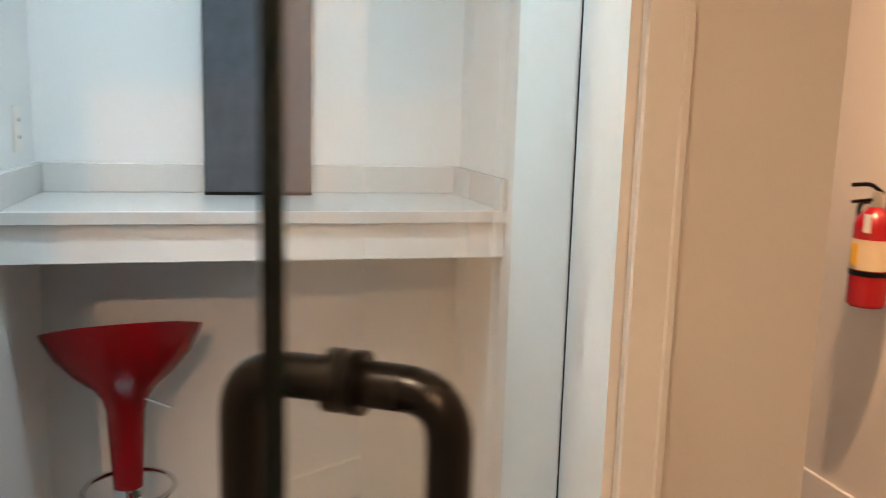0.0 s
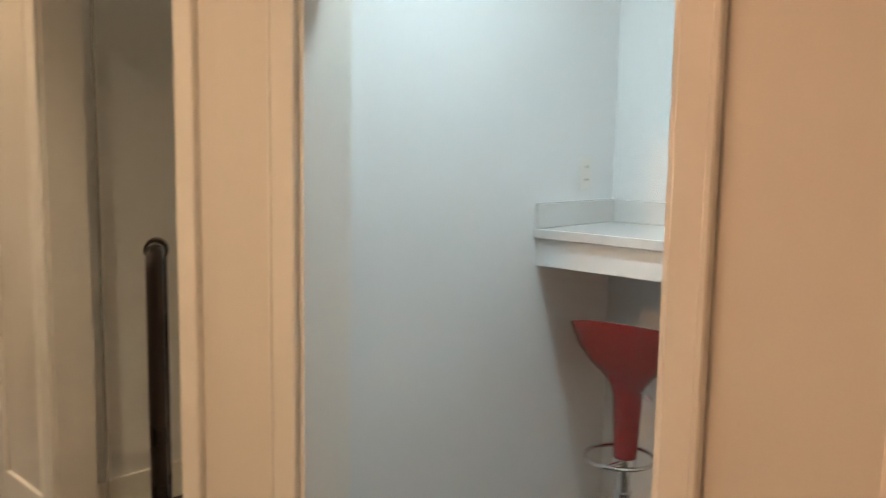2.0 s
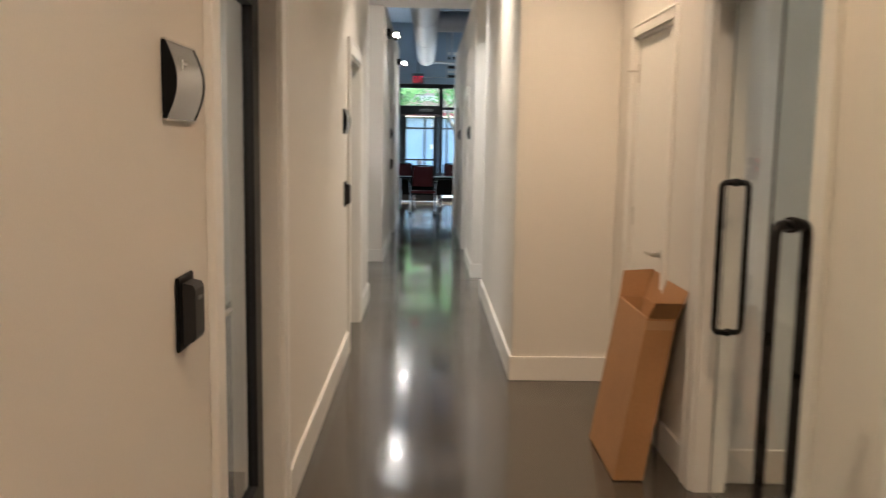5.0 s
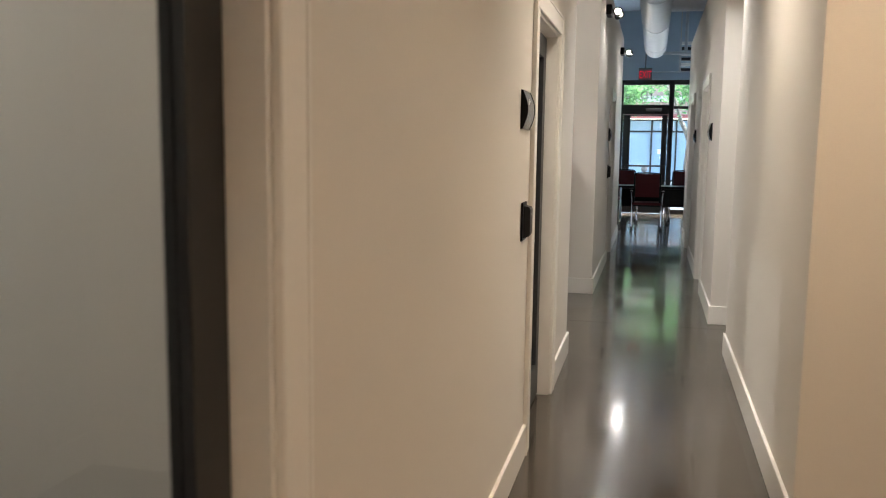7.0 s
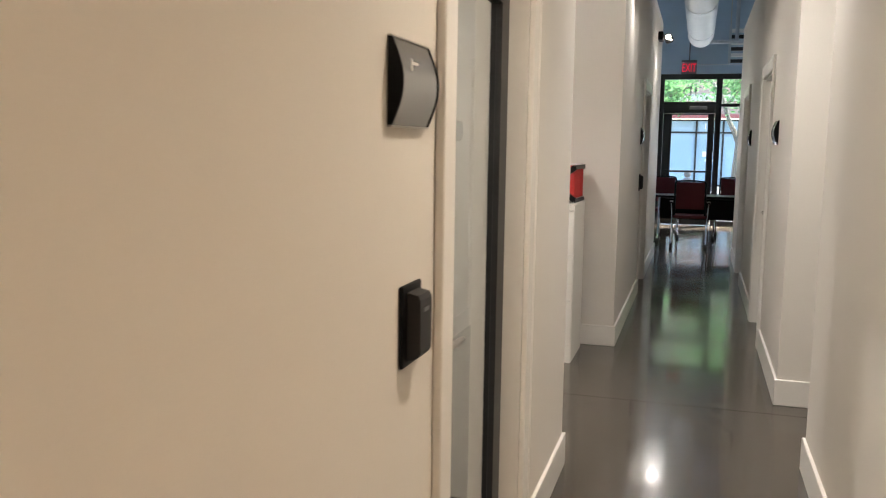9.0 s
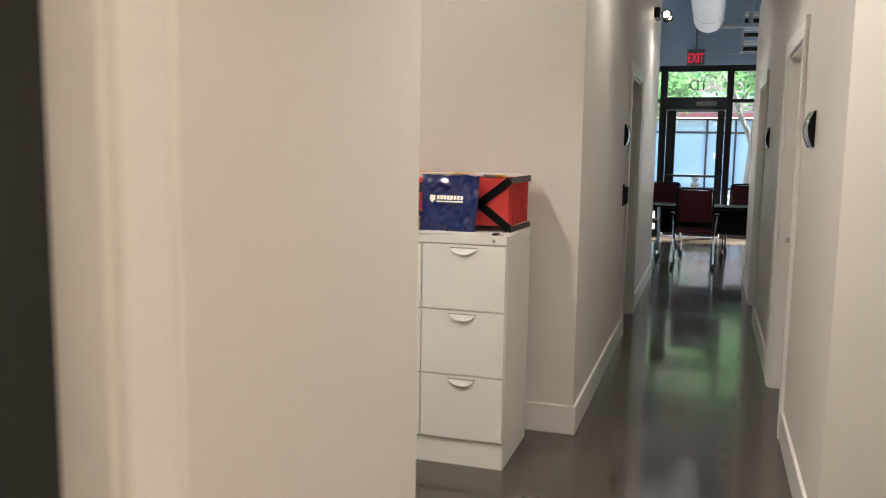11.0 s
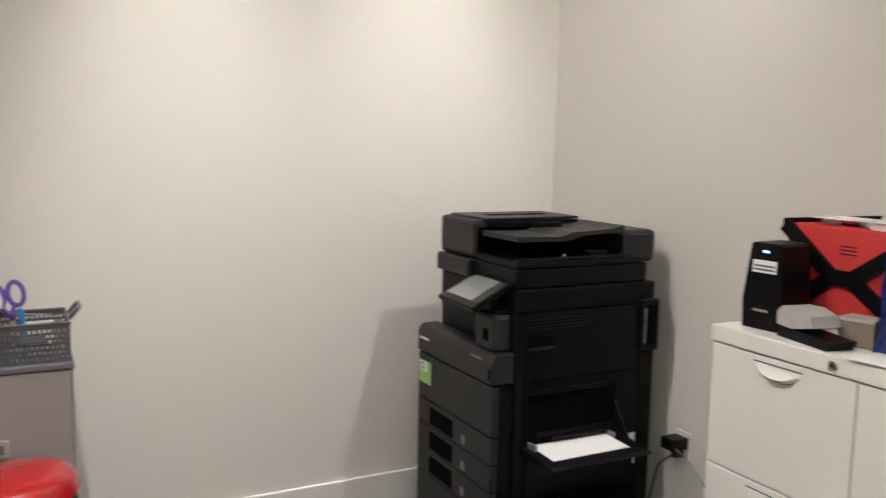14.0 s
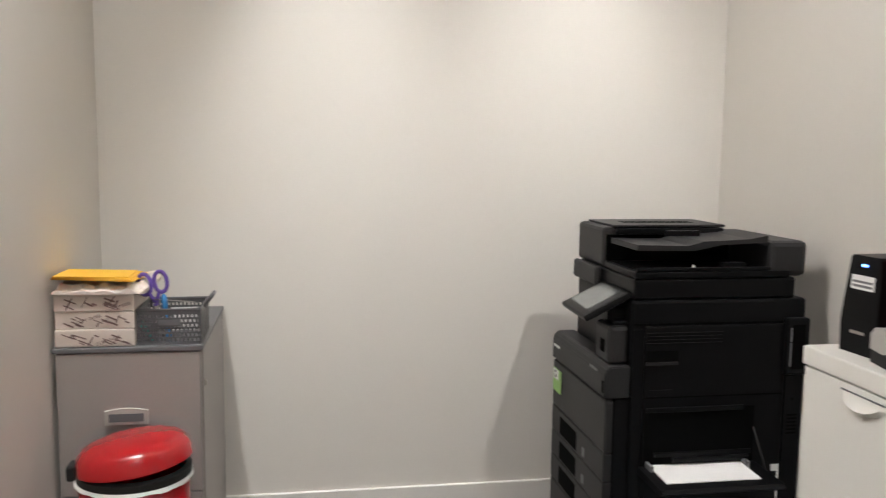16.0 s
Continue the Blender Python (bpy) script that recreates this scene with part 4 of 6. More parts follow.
bar = block(0.0, 0.001, -0.02, 0.02, -0.003, 0.003)
bar.transform(pose(0.0602, 0, 0.045, 0, -4.0))
part("nameplate", bar, STEEL, ups, "thin silver nameplate")

tape = thing("tape_dispenser", "grey and black desktop tape dispenser", "tape dispenser", pose(CX - 0.062, -1.228, CTOP, 0, 0, 78) @ Matrix.Scale(1.15, 4))
part("base", prism([(-0.065, 0.0), (0.075, 0.0), (0.085, 0.018), (-0.02, 0.022), (-0.065, 0.024)], -0.03, 0.03), BLACK_PLASTIC, tape, "black base")
part("cover", prism([(-0.065, 0.0245), (-0.02, 0.0225), (0.04, 0.036), (0.03, 0.056), (-0.01, 0.066), (-0.05, 0.064), (-0.066, 0.05)], -0.032, 0.032), STONE_SHOE, tape, "grey moulded cover")
cb = thing("small_carton", "small taupe cardboard box with a pale lid", "box", pose(CX - 0.135, -1.150, CTOP, 0, 0, 12))
part("carton_body", block(-0.030, 0.030, -0.046, 0.030, 0, 0.056, bevel=0.002), TAUPE, cb)
part("carton_lid", block(-0.031, 0.031, -0.047, 0.031, 0.0562, 0.064, bevel=0.001), STONE_SHOE, cb, "pale lid")
sheets = thing("paper_sheets", "a few white paper sheets lying on the cabinet", "paper", pose(CX - 0.075, -0.93, CTOP, 0, 0, 6))
for k in range(3):
    part("sheet", block(-0.07 + 0.006 * k, 0.065 + 0.004 * k, -0.16, 0.10 + 0.01 * k, 0.0006 + 0.0012 * k, 0.0014 + 0.0012 * k), PAPER, sheets)
clip = thing("binder_clip", "black binder clip on the cabinet top", "clip", pose(CX - 0.045, -0.725, CTOP, 0, 0, 70))
part("clip_body", prism([(-0.016, 0), (0.016, 0), (0.004, 0.011), (-0.004, 0.011)], -0.018, 0.018), BLACK_PLASTIC, clip)
part("clip_wire", tube(rounded([(0.012, -0.01, 0.003), (0.042, -0.006, 0.002), (0.042, 0.006, 0.002), (0.012, 0.01, 0.003)], 0.005), 0.0012, 6), STEEL, clip)


def copier():
    """Floor-standing copier: its front looks along +x, its bypass side along +y."""
    c = thing("photocopier", "black floor-standing office photocopier with document feeder and open bypass tray", "photocopier")
    fx, bx, y0, y1 = -9.262, -9.90, -2.785, -2.235
    # paper deck
    part("cabinet", block(bx, fx - 0.028, y0 + 0.004, y1 - 0.004, 0.02, 0.735, bevel=0.006), BLACK_PLASTIC, c)
    part("deck_front", block(fx - 0.0275, fx, y0, y1, 0.558, 0.728, bevel=0.006), DARK_PLASTIC, c, "charcoal front cover")
    part("base_cover", block(fx - 0.0275, fx, y0, y1, 0.03, 0.272, bevel=0.006), DARK_PLASTIC, c, "charcoal base cover")
    for z0, z1 in ((0.464, 0.555), (0.370, 0.461), (0.275, 0.367)):
        d = part("paper_drawer", block(fx - 0.0275, fx, y0, y1, z0, z1, bevel=0.004), DARK_PLASTIC, c, "charcoal paper drawer")
        # finger slot's shade laid on as a near-black slab
        part("drawer_grip_shade", block(fx + 0.0004, fx + 0.002, y0 + 0.105, y0 + 0.285, z1 - 0.082, z1 - 0.018), SLOT_SHADE, d, "near-black slab for the shade in the finger slot")
        part("drawer_badge", block(fx + 0.0004, fx + 0.002, y1 - 0.20, y1 - 0.175, z1 - 0.075, z1 - 0.045), GREY_PLASTIC, d)
    deck = prism([(fx + 0.004, 0.7355), (fx + 0.004, 0.812), (fx - 0.004, 0.830), (fx - 0.018, 0.838), (fx - 0.0795, 0.838), (fx - 0.0795, 0.7355)], y0, y1 + 0.002)
    bmesh.ops.bevel(deck, geom=deck.edges[:], offset=0.004, segments=2, affect="EDGES")
    part("toner_door", deck, DARK_PLASTIC, c, "charcoal toner door with a flat top")
    part("door_catch", block(fx + 0.0042, fx + 0.006, y1 - 0.022, y1 - 0.010, 0.752, 0.79), SLOT_SHADE, c, "near-black slab for the shade in the catch slot")
    part("badge", blocks((fx + 0.0045, fx + 0.006, y0 + 0.02, y0 + 0.09, 0.785, 0.793)), WHITE_INK, c, "small silver badge")
    part("badge", blocks((fx + 0.0045, fx + 0.006, y1 - 0.14, y1 - 0.07, 0.806, 0.814)), GREY_PLASTIC, c, "small silver badge")
    stick = part("sticker", block(fx + 0.0045, fx + 0.0056, y0 + 0.02, y0 + 0.115, 0.62, 0.705), LIME, c, "green and white service sticker")
    part("sticker_panel", block(fx + 0.0057, fx + 0.0062, y0 + 0.025, y0 + 0.085, 0.665, 0.702), PAPER, stick)
    ring = lathe([(0.010, 0), (0.014, 0), (0.014, 0.0006), (0.010, 0.0006)], 18)
    ring.transform(pose(fx + 0.0063, y0 + 0.05, 0.684, 0, 90))
    part("sticker_ring", ring, INK, stick)
    # engine
    part("engine", block(bx - 0.03, fx - 0.08, y0 + 0.02, y1, 0.7355, 1.045, bevel=0.01), BLACK_PLASTIC, c)
    part("finisher", block(fx - 0.0795, fx - 0.012, y1 - 0.150, y1 - 0.018, 0.8385, 0.962, bevel=0.014), DARK_PLASTIC, c, "charcoal corner housing")
    part("paper_exit", block(fx - 0.0115, fx - 0.010, y1 - 0.092, y1 - 0.055, 0.872, 0.912), SLOT_SHADE, c, "near-black patch for the shade in the square opening")
    part("shoulder", block(fx - 0.0795, fx - 0.03, y1 - 0.125, y1 - 0.03, 0.9625, 0.9745, bevel=0.004), BLACK_PLASTIC, c)
    part("shoulder_recess_shade", block(fx - 0.030, fx - 0.0285, y1 - 0.11, y1 - 0.045, 0.9640, 0.9725), SLOT_SHADE, c)
    # bypass side
    s = y1 - 0.004
    part("side_door", block(bx + 0.04, fx - 0.12, s + 0.0045, s + 0.014, 0.30, 0.965, bevel=0.004), BLACK_PLASTIC, c, "black side access door")
    q = s + 0.0145
    part("vent_slats", blocks(*[(fx - 0.375, fx - 0.125, q, q + 0.002, 0.912 + 0.011 * k, 0.911 + 0.011 * k) for k in range(4)]), DARK_PLASTIC, c, "vent slats")
    part("door_grip", blocks((fx - 0.230, fx - 0.125, q, q + 0.003, 0.852, 0.888)), SLOT_SHADE, c, "near-black patch for the shade in the grip")
    part("grip_lip", blocks((fx - 0.230, fx - 0.125, q, q + 0.006, 0.842, 0.8515)), DARK_PLASTIC, c)
    part("door_latch", block(fx - 0.215, fx - 0.14, q, q + 0.004, 0.742, 0.762, bevel=0.001), BLACK_PLASTIC, c, "small latch tab")
    # no hollow here: a near-black slab gives the bypass recess its shade
    part("tray_cavity_shade", block(bx + 0.14, fx - 0.125, q, q + 0.003, 0.52, 0.70), SLOT_SHADE, c, "near-black slab for the shade in the bypass recess")
    part("tray_lip", block(bx + 0.18, fx - 0.13, q, q + 0.010, 0.690, 0.705, bevel=0.003), BLACK_PLASTIC, c)
    part("edge_strip", block(bx + 0.034, bx + 0.039, y1 + 0.0305, y1 + 0.033, 0.83, 0.905), GREY_PLASTIC, c, "pale edge of the handle recess")
    part("edge_strip", block(bx + 0.034, bx + 0.039, y1 + 0.0305, y1 + 0.033, 0.91, 0.955), GREY_PLASTIC, c, "pale edge of the handle recess")
    part("corner_post", block(fx - 0.118, fx - 0.081, s + 0.0045, s + 0.011, 0.06, 0.955, bevel=0.003), BLACK_PLASTIC, c, "black corner post")
    part("door_seam", block(bx + 0.042, fx - 0.082, s + 0.0045, s + 0.0075, 0.968, 0.973), SLOT_SHADE, c)
    part("rear_cover", block(bx - 0.028, bx + 0.036, s + 0.0045, s + 0.013, 0.06, 0.795, bevel=0.003), BLACK_PLASTIC, c, "black rear side cover")
    part("cover_vent", blocks(*[(bx - 0.012, bx + 0.022, s + 0.0132, s + 0.0145, 0.60 + 0.012 * k, 0.606 + 0.012 * k) for k in range(6)]), SLOT_SHADE, c, "small vent slots")
    part("cover_screw", block(bx + 0.004, bx + 0.012, s + 0.0132, s + 0.0142, 0.712, 0.720), SLOT_SHADE, c)
    part("inner_shelf", block(bx + 0.15, fx - 0.16, q + 0.0032, q + 0.012, 0.545, 0.56, bevel=0.002), BLACK_PLASTIC, c, "feed lip inside the recess")
    part("lower_panel", block(bx + 0.05, fx - 0.13, q, q + 0.004, 0.31, 0.478, bevel=0.002), BLACK_PLASTIC, c, "black lower side panel")
    part("seam", block(bx + 0.045, fx - 0.125, q, q + 0.0012, 0.735, 0.739), SLOT_SHADE, c)
    tray = prism([(y1 + 0.010, 0.490), (y1 + 0.012, 0.515), (y1 + 0.185, 0.508), (y1 + 0.20, 0.500), (y1 + 0.18, 0.488)], bx + 0.13, fx - 0.11, axis="x")
    t = part("bypass_tray", tray, BLACK_PLASTIC, c, "black fold-down bypass tray")
    sheet = prism([(y1 + 0.014, 0.5165), (y1 + 0.014, 0.5195), (y1 + 0.150, 0.5140), (y1 + 0.150, 0.5110)], bx + 0.185, fx - 0.145, axis="x")
    part("paper_sheet", sheet, PAPER, t, "white paper in the tray")
    part("paper_guide", blocks((fx - 0.142, fx - 0.132, y1 + 0.015, y1 + 0.06, 0.512, 0.532)), GREY_PLASTIC, t)
    part("paper_guide", blocks((bx + 0.172, bx + 0.182, y1 + 0.015, y1 + 0.06, 0.512, 0.532)), GREY_PLASTIC, t)
    part("feed_roller", tube([(bx + 0.16, y1 + 0.022, 0.535), (fx - 0.22, y1 + 0.022, 0.535)], 0.009, 10), BLACK_PLASTIC, t)
    part("tray_strap", tube([(bx + 0.14, y1 + 0.012, 0.63), (bx + 0.135, y1 + 0.09, 0.513)], 0.003, 6), DARK_PLASTIC, t)
    part("rear_handle", block(bx - 0.03, bx + 0.05, y1 + 0.0005, y1 + 0.030, 0.80, 0.985, bevel=0.008), BLACK_PLASTIC, c, "black rear handle housing")
    part("handle_slot_shade", block(bx - 0.012, bx + 0.032, y1 + 0.0305, y1 + 0.032, 0.82, 0.965), SLOT_SHADE, c)
    part("rating_label", block(bx + 0.042, bx + 0.070, q, q + 0.001, 0.42, 0.50), PAPER, c, "white rating label")
    part("rating_label", block(bx + 0.042, bx + 0.070, q, q + 0.001, 0.385, 0.408), PAPER, c, "white rating label")
    # scanner
    part("scanner", block(bx + 0.01, fx - 0.085, y0 + 0.02, y1 - 0.006, 1.0455, 1.112, bevel=0.008), BLACK_PLASTIC, c, "black scanner bed")
    part("scanner_skirt", block(fx - 0.0845, fx - 0.105 + 0.045, y0 + 0.015, y1 - 0.292, 1.0455, 1.112, bevel=0.01), DARK_PLASTIC, c)
    # feeder
    top = 1.250
    part("feeder_end", block(bx + 0.12, fx - 0.08, y0 + 0.005, y0 + 0.27, 1.1135, top, bevel=0.014), DARK_PLASTIC, c, "charcoal feeder cover")
    part("feeder_lid", block(bx + 0.12, fx - 0.11, y0 + 0.03, y0 + 0.28, top + 0.0002, top + 0.008, bevel=0.003), DARK_PLASTIC, c)
    part("feeder_slots", blocks(*[(bx + 0.20 + 0.022 * k, bx + 0.214 + 0.022 * k, y0 + 0.14, y0 + 0.20, top + 0.0083, top + 0.0092) for k in range(12)]), SLOT_SHADE, c)
    part("feeder_bed", block(bx + 0.03, fx - 0.085, y0 + 0.2705, y1 - 0.004, 1.1125, 1.135, bevel=0.005), BLACK_PLASTIC, c)
    # flat near-black sheet carries the shade of the paper bay
    part("feeder_bay_shade", block(bx + 0.04, fx - 0.09, y0 + 0.2702, y0 + 0.276, 1.136, 1.225), SLOT_SHADE, c, "near-black sheet for the shade in the paper bay")
    wing = prism([(bx + 0.10, 1.222), (bx + 0.26, 1.214), (fx - 0.34, 1.206), (fx - 0.29, 1.196), (fx - 0.10, 1.198), (fx - 0.10, 1.216), (fx - 0.27, 1.212), (fx - 0.32, 1.226), (bx + 0.26, 1.228), (bx + 0.16, 1.233), (bx + 0.10, 1.244)], y0 + 0.29, y1 - 0.03)
    part("document_tray", wing, DARK_PLASTIC, c, "charcoal document tray with a curled edge")
    part("tray_lining", block(bx + 0.13, fx - 0.12, y0 + 0.2705, y0 + 0.289, 1.226, 1.247, bevel=0.003), BLACK_PLASTIC, c)
    part("bed_lip", block(bx + 0.10, fx - 0.09, y1 - 0.022, y1 - 0.004, 1.1355, 1.146, bevel=0.003), BLACK_PLASTIC, c, "raised lip of the feeder bed")
    part("paper_stop", block(bx + 0.17, bx + 0.25, y1 - 0.06, y1 - 0.03, 1.1355, 1.158, bevel=0.003), BLACK_PLASTIC, c, "fold-up paper stop")
    # shade of the output recess painted as a near-black sheet
    part("bed_recess_shade", block(bx + 0.11, fx - 0.10, y0 + 0.30, y1 - 0.065, 1.1353, 1.137), SLOT_SHADE, c, "near-black sheet for the shade in the output recess")
    part("tray_guide", blocks((bx + 0.26, bx + 0.38, y0 + 0.36, y0 + 0.372, 1.2285, 1.246)), BLACK_PLASTIC, c)
    part("feeder_hinge", block(bx - 0.03, bx + 0.10, y0 + 0.10, y1 - 0.01, 1.1135, 1.228, bevel=0.018), DARK_PLASTIC, c, "charcoal hinge block")
    part("paper_flag", block(fx - 0.30, fx - 0.293, y1 - 0.05, y1 - 0.043, 1.1355, 1.150), WHITE_INK, c)
    # panel
    pan = bmesh.new()
    block(-0.076, 0.092, -0.13, 0.13, -0.010, 0.010, bevel=0.006, bm=pan)
    tilt = pose(fx - 0.020, y1 - 0.152, 1.026, 0, 27, -2)
    pan.transform(tilt)
    p = part("control_panel", pan, BLACK_PLASTIC, c, "tilted control panel")
    scr = block(-0.060, 0.062, -0.105, 0.075, 0.0102, 0.0112)
    scr.transform(tilt)
    part("display", scr, SCREEN, p, "dim grey touch display")
    keys = block(-0.060, 0.062, 0.085, 0.118, 0.0102, 0.0112)
    keys.transform(tilt)
    part("key_field", keys, DARK_PLASTIC, p)
    part("panel_arm", block(fx - 0.0795, fx - 0.02, y1 - 0.19, y1 - 0.06, 0.975, 1.01), BLACK_PLASTIC, p)
    for x in (bx + 0.06, fx - 0.08):
        for y in (y0 + 0.06, y1 - 0.06):
            w = lathe([(0, -0.012), (0.019, -0.012), (0.019, 0.012), (0, 0.012)], 14)
            w.transform(pose(x, y, 0.0195, 90))
            part("caster", w, RUBBER, c)


copier()


def paper_carton(y0, y1, x0, x1, h, low, band, stripe, label, group="copy paper cartons"):
    c = thing("paper_carton", label, "paper box", group=group)
    part("carton_body", block(x0, x1, y0, y1, 0.001, h * 0.62, bevel=0.003), low, c)
    part("carton_lid", block(x0 - 0.003, x1 + 0.003, y0 - 0.003, y1 + 0.003, h * 0.6205, h - 0.0015, bevel=0.003), band, c, "printed lid")
    part("lid_top", block(x0 - 0.001, x1 + 0.001, y0 - 0.001, y1 + 0.001, h - 0.0012, h + 0.001), WHITE_INK if stripe is INK else PAPER, c, "white printed lid top")
    return c


c1 = paper_carton(-2.085, -1.835, -9.93, -9.475, 0.29, PAPER, NAVY, INK, "white and navy copy paper carton on the floor")
part("print_bar", blocks((-9.4715, -9.4705, -2.03, -1.90, 0.252, 0.262), (-9.4715, -9.4705, -2.00, -1.94, 0.222, 0.230), (-9.4715, -9.4705, -1.98, -1.95, 0.272, 0.277)), WHITE_INK, c1, "white illegible print")
part("seal", lathe([(0, 0), (0.018, 0), (0.018, 0.001), (0, 0.001)], 18), GREY_PLASTIC, c1).matrix_local = pose(-9.4745, -2.04, 0.12, 0, 90)
part("top_print", blocks((-9.78, -9.55, -2.02, -2.005, 0.2913, 0.2918), (-9.74, -9.60, -1.995, -1.985, 0.2913, 0.2918), (-9.80, -9.60, -1.95, -1.945, 0.2913, 0.2918)), GREY_PLASTIC, c1, "grey illegible print")
for pts in ([(-9.52, -2.06), (-9.49, -1.99), (-9.52, -2.01)], [(-9.52, -1.90), (-9.49, -1.85), (-9.60, -1.86)], [(-9.88, -2.05), (-9.80, -2.07), (-9.86, -2.02)], [(-9.91, -1.93), (-9.84, -1.86), (-9.90, -1.87)]):
    part("arrow_mark", prism(pts, 0.2913, 0.2918, axis="z"), INK, c1, "black arrow mark")
c2 = paper_carton(-1.815, -1.585, -9.93, -9.468, 0.285, CYAN, CYAN, WHITE_INK, "bright blue copy paper carton on the floor")
part("print_bar", blocks(*[(-9.4645, -9.4635, -1.785 + 0.021 * k, -1.770 + 0.021 * k, 0.232, 0.256) for k in range(8)], (-9.4645, -9.4635, -1.72, -1.64, 0.212, 0.219)), WHITE_INK, c2, "white illegible print")
part("print_block", blocks(*[(-9.4675, -9.4665, -1.79 + 0.03 * k, -1.768 + 0.03 * k, 0.05, 0.075) for k in range(6)]), NAVY, c2, "dark printed pictograms")
for k in range(3):
    part("wave", prism([(-9.90 + 0.15 * k, -1.81), (-9.80 + 0.15 * k, -1.75), (-9.76 + 0.15 * k, -1.66), (-9.80 + 0.15 * k, -1.60), (-9.87 + 0.15 * k, -1.66), (-9.90 + 0.15 * k, -1.74)], 0.2863, 0.2868, axis="z"), CYAN if k != 1 else NAVY, c2, "blue printed wave")

outlet("outlet", pose(NX0, -2.16, 0.44, 0, 0, 90), "white duplex outlet plate behind the copier")
outlet("outlet", pose(NX0, -1.73, 0.44, 0, 0, 90), "white duplex outlet plate behind the cabinet")
plug = thing("power_adapter", "black plug-in power adapter with its trailing lead", "power adapter", pose(NX0 + 0.0095, -2.16, 0.462))
part("adapter_body", block(0, 0.075, -0.034, 0.034, -0.022, 0.022, bevel=0.006), BLACK_PLASTIC, plug)
part("lead", tube(rounded([(0.06, 0.034, -0.01), (0.07, 0.12, -0.03), (0.05, 0.19, -0.12), (0.05, 0.17, -0.165), (0.06, 0.30, -0.155)], 0.06, 8), 0.0025, 6), GREY_PLASTIC, plug, "thin grey lead")
cord = thing("copier_power_lead", "black copier power cord running to the outlet", "cable", pose(NX0, -2.16, 0.418))
part("plug_head", block(0.0092, 0.05, -0.014, 0.014, -0.012, 0.012, bevel=0.004), RUBBER, cord)
part("cable", tube(rounded([(0.05, 0, 0), (0.10, -0.02, -0.03), (0.09, -0.06, -0.15), (0.11, -0.09, -0.40), (0.14, -0.10, -0.412)], 0.06, 8), 0.0042, 8), RUBBER, cord)


# ---- grey cabinet and bin ----
GX0, GX1, GY0, GY1, GT = -8.030, -7.606, -3.02, -2.372, 0.908


def grey_cabinet():
    g = thing("grey_filing_cabinet", "grey steel vertical filing cabinet with a dark top", "filing cabinet")
    part("body", block(GX0, GX1, GY0, GY1 - 0.02, 0.0, GT - 0.016, bevel=0.002), GREY_STEEL, g)
    part("top", block(GX0 - 0.003, GX1 + 0.003, GY0 - 0.002, GY1 + 0.004, GT - 0.0155, GT, bevel=0.003), DARK_GREY, g, "dark grey top")
    for z0, z1 in ((0.452, GT - 0.018), (0.03, 0.448)):
        d = part("drawer", block(GX0 + 0.006, GX1 - 0.006, GY1 - 0.0195, GY1, z0, z1, bevel=0.003), GREY_STEEL, g)
        xc, zc, n = (GX0 + GX1) / 2 + 0.01, z1 - 0.195, 8
        outline = [(xc - 0.062, zc - 0.022), (xc + 0.062, zc - 0.022), (xc + 0.062, zc + 0.020)] + [(xc + 0.062 - 0.124 * k / n, zc + 0.020 + 0.008 * math.sin(math.pi * k / n)) for k in range(1, n)] + [(xc - 0.062, zc + 0.020)]
        h = part("drawer_pull", prism(outline, GY1 + 0.0003, GY1 + 0.010), STONE_SHOE, d, "moulded pale grey pull")
        # recess is not hollow: its shade is a dark slab on the pull
        part("pull_recess_shade", block(xc - 0.050, xc + 0.050, GY1 + 0.0103, GY1 + 0.0112, zc - 0.013, zc + 0.012), DARK_GREY, h, "dark slab for the shade in the pull recess")
    part("side_bolt", block(GX0 - 0.006, GX0 - 0.0003, GY1 - 0.06, GY1 - 0.05, 0.77, 0.785), STEEL, g)


grey_cabinet()


def ream(x0, z0, k):
    r = thing("paper_ream", "wrapped ream of copy paper with dark scattered print", "paper ream", pose(x0, GY1 - 0.012, z0, 0, 0, (1.2, -0.8, 0.5)[k]), group="reams on the grey cabinet")
    bm = block(0, 0.226, -0.285, 0, 0, 0.0525, bevel=0.004)
    for v in bm.verts:
        v.co += 0.0018 * Vector((noise.noise(v.co * 30 + Vector((k, 0, 0))), noise.noise(v.co * 30 + Vector((0, k, 5))), 0))
    part("wrapper", bm, WRAP, r)
    rnd = random.Random(20 + k)
    for n in range(16):
        x, z, a = rnd.uniform(0.02, 0.19), rnd.uniform(0.01, 0.038), rnd.choice((24, 24, -62, 20))
        w, h = rnd.uniform(0.006, 0.022), rnd.uniform(0.0010, 0.0026)
        bar = block(-w, w, 0.0032, 0.0038, -h, h)
        bar.transform(pose(x, 0, z, 0, -a, 0))
        for v in bar.verts:
            v.co.x, v.co.z = min(max(v.co.x, 0.004), 0.212), min(max(v.co.z, 0.003), 0.045)
        part("print_bar", bar, WRAP_INK, r, "dark brown print")
    x, z, a = COPY_TEXT[k]
    words("print_words", "COPY PAPER", 0.013, WRAP_INK, pose(x, 0.0036, z) @ pose(0, 0, 0, 90, 0, 180) @ pose(0, 0, 0, 0, 0, a), r, 0.0004)


COPY_TEXT = ((0.075, 0.019, 18), (0.130, 0.030, 18), (0.045, 0.013, 18))
for k in range(3):
    ream(GX1 - 0.230, GT + 0.0005 + 0.053 * k, k)


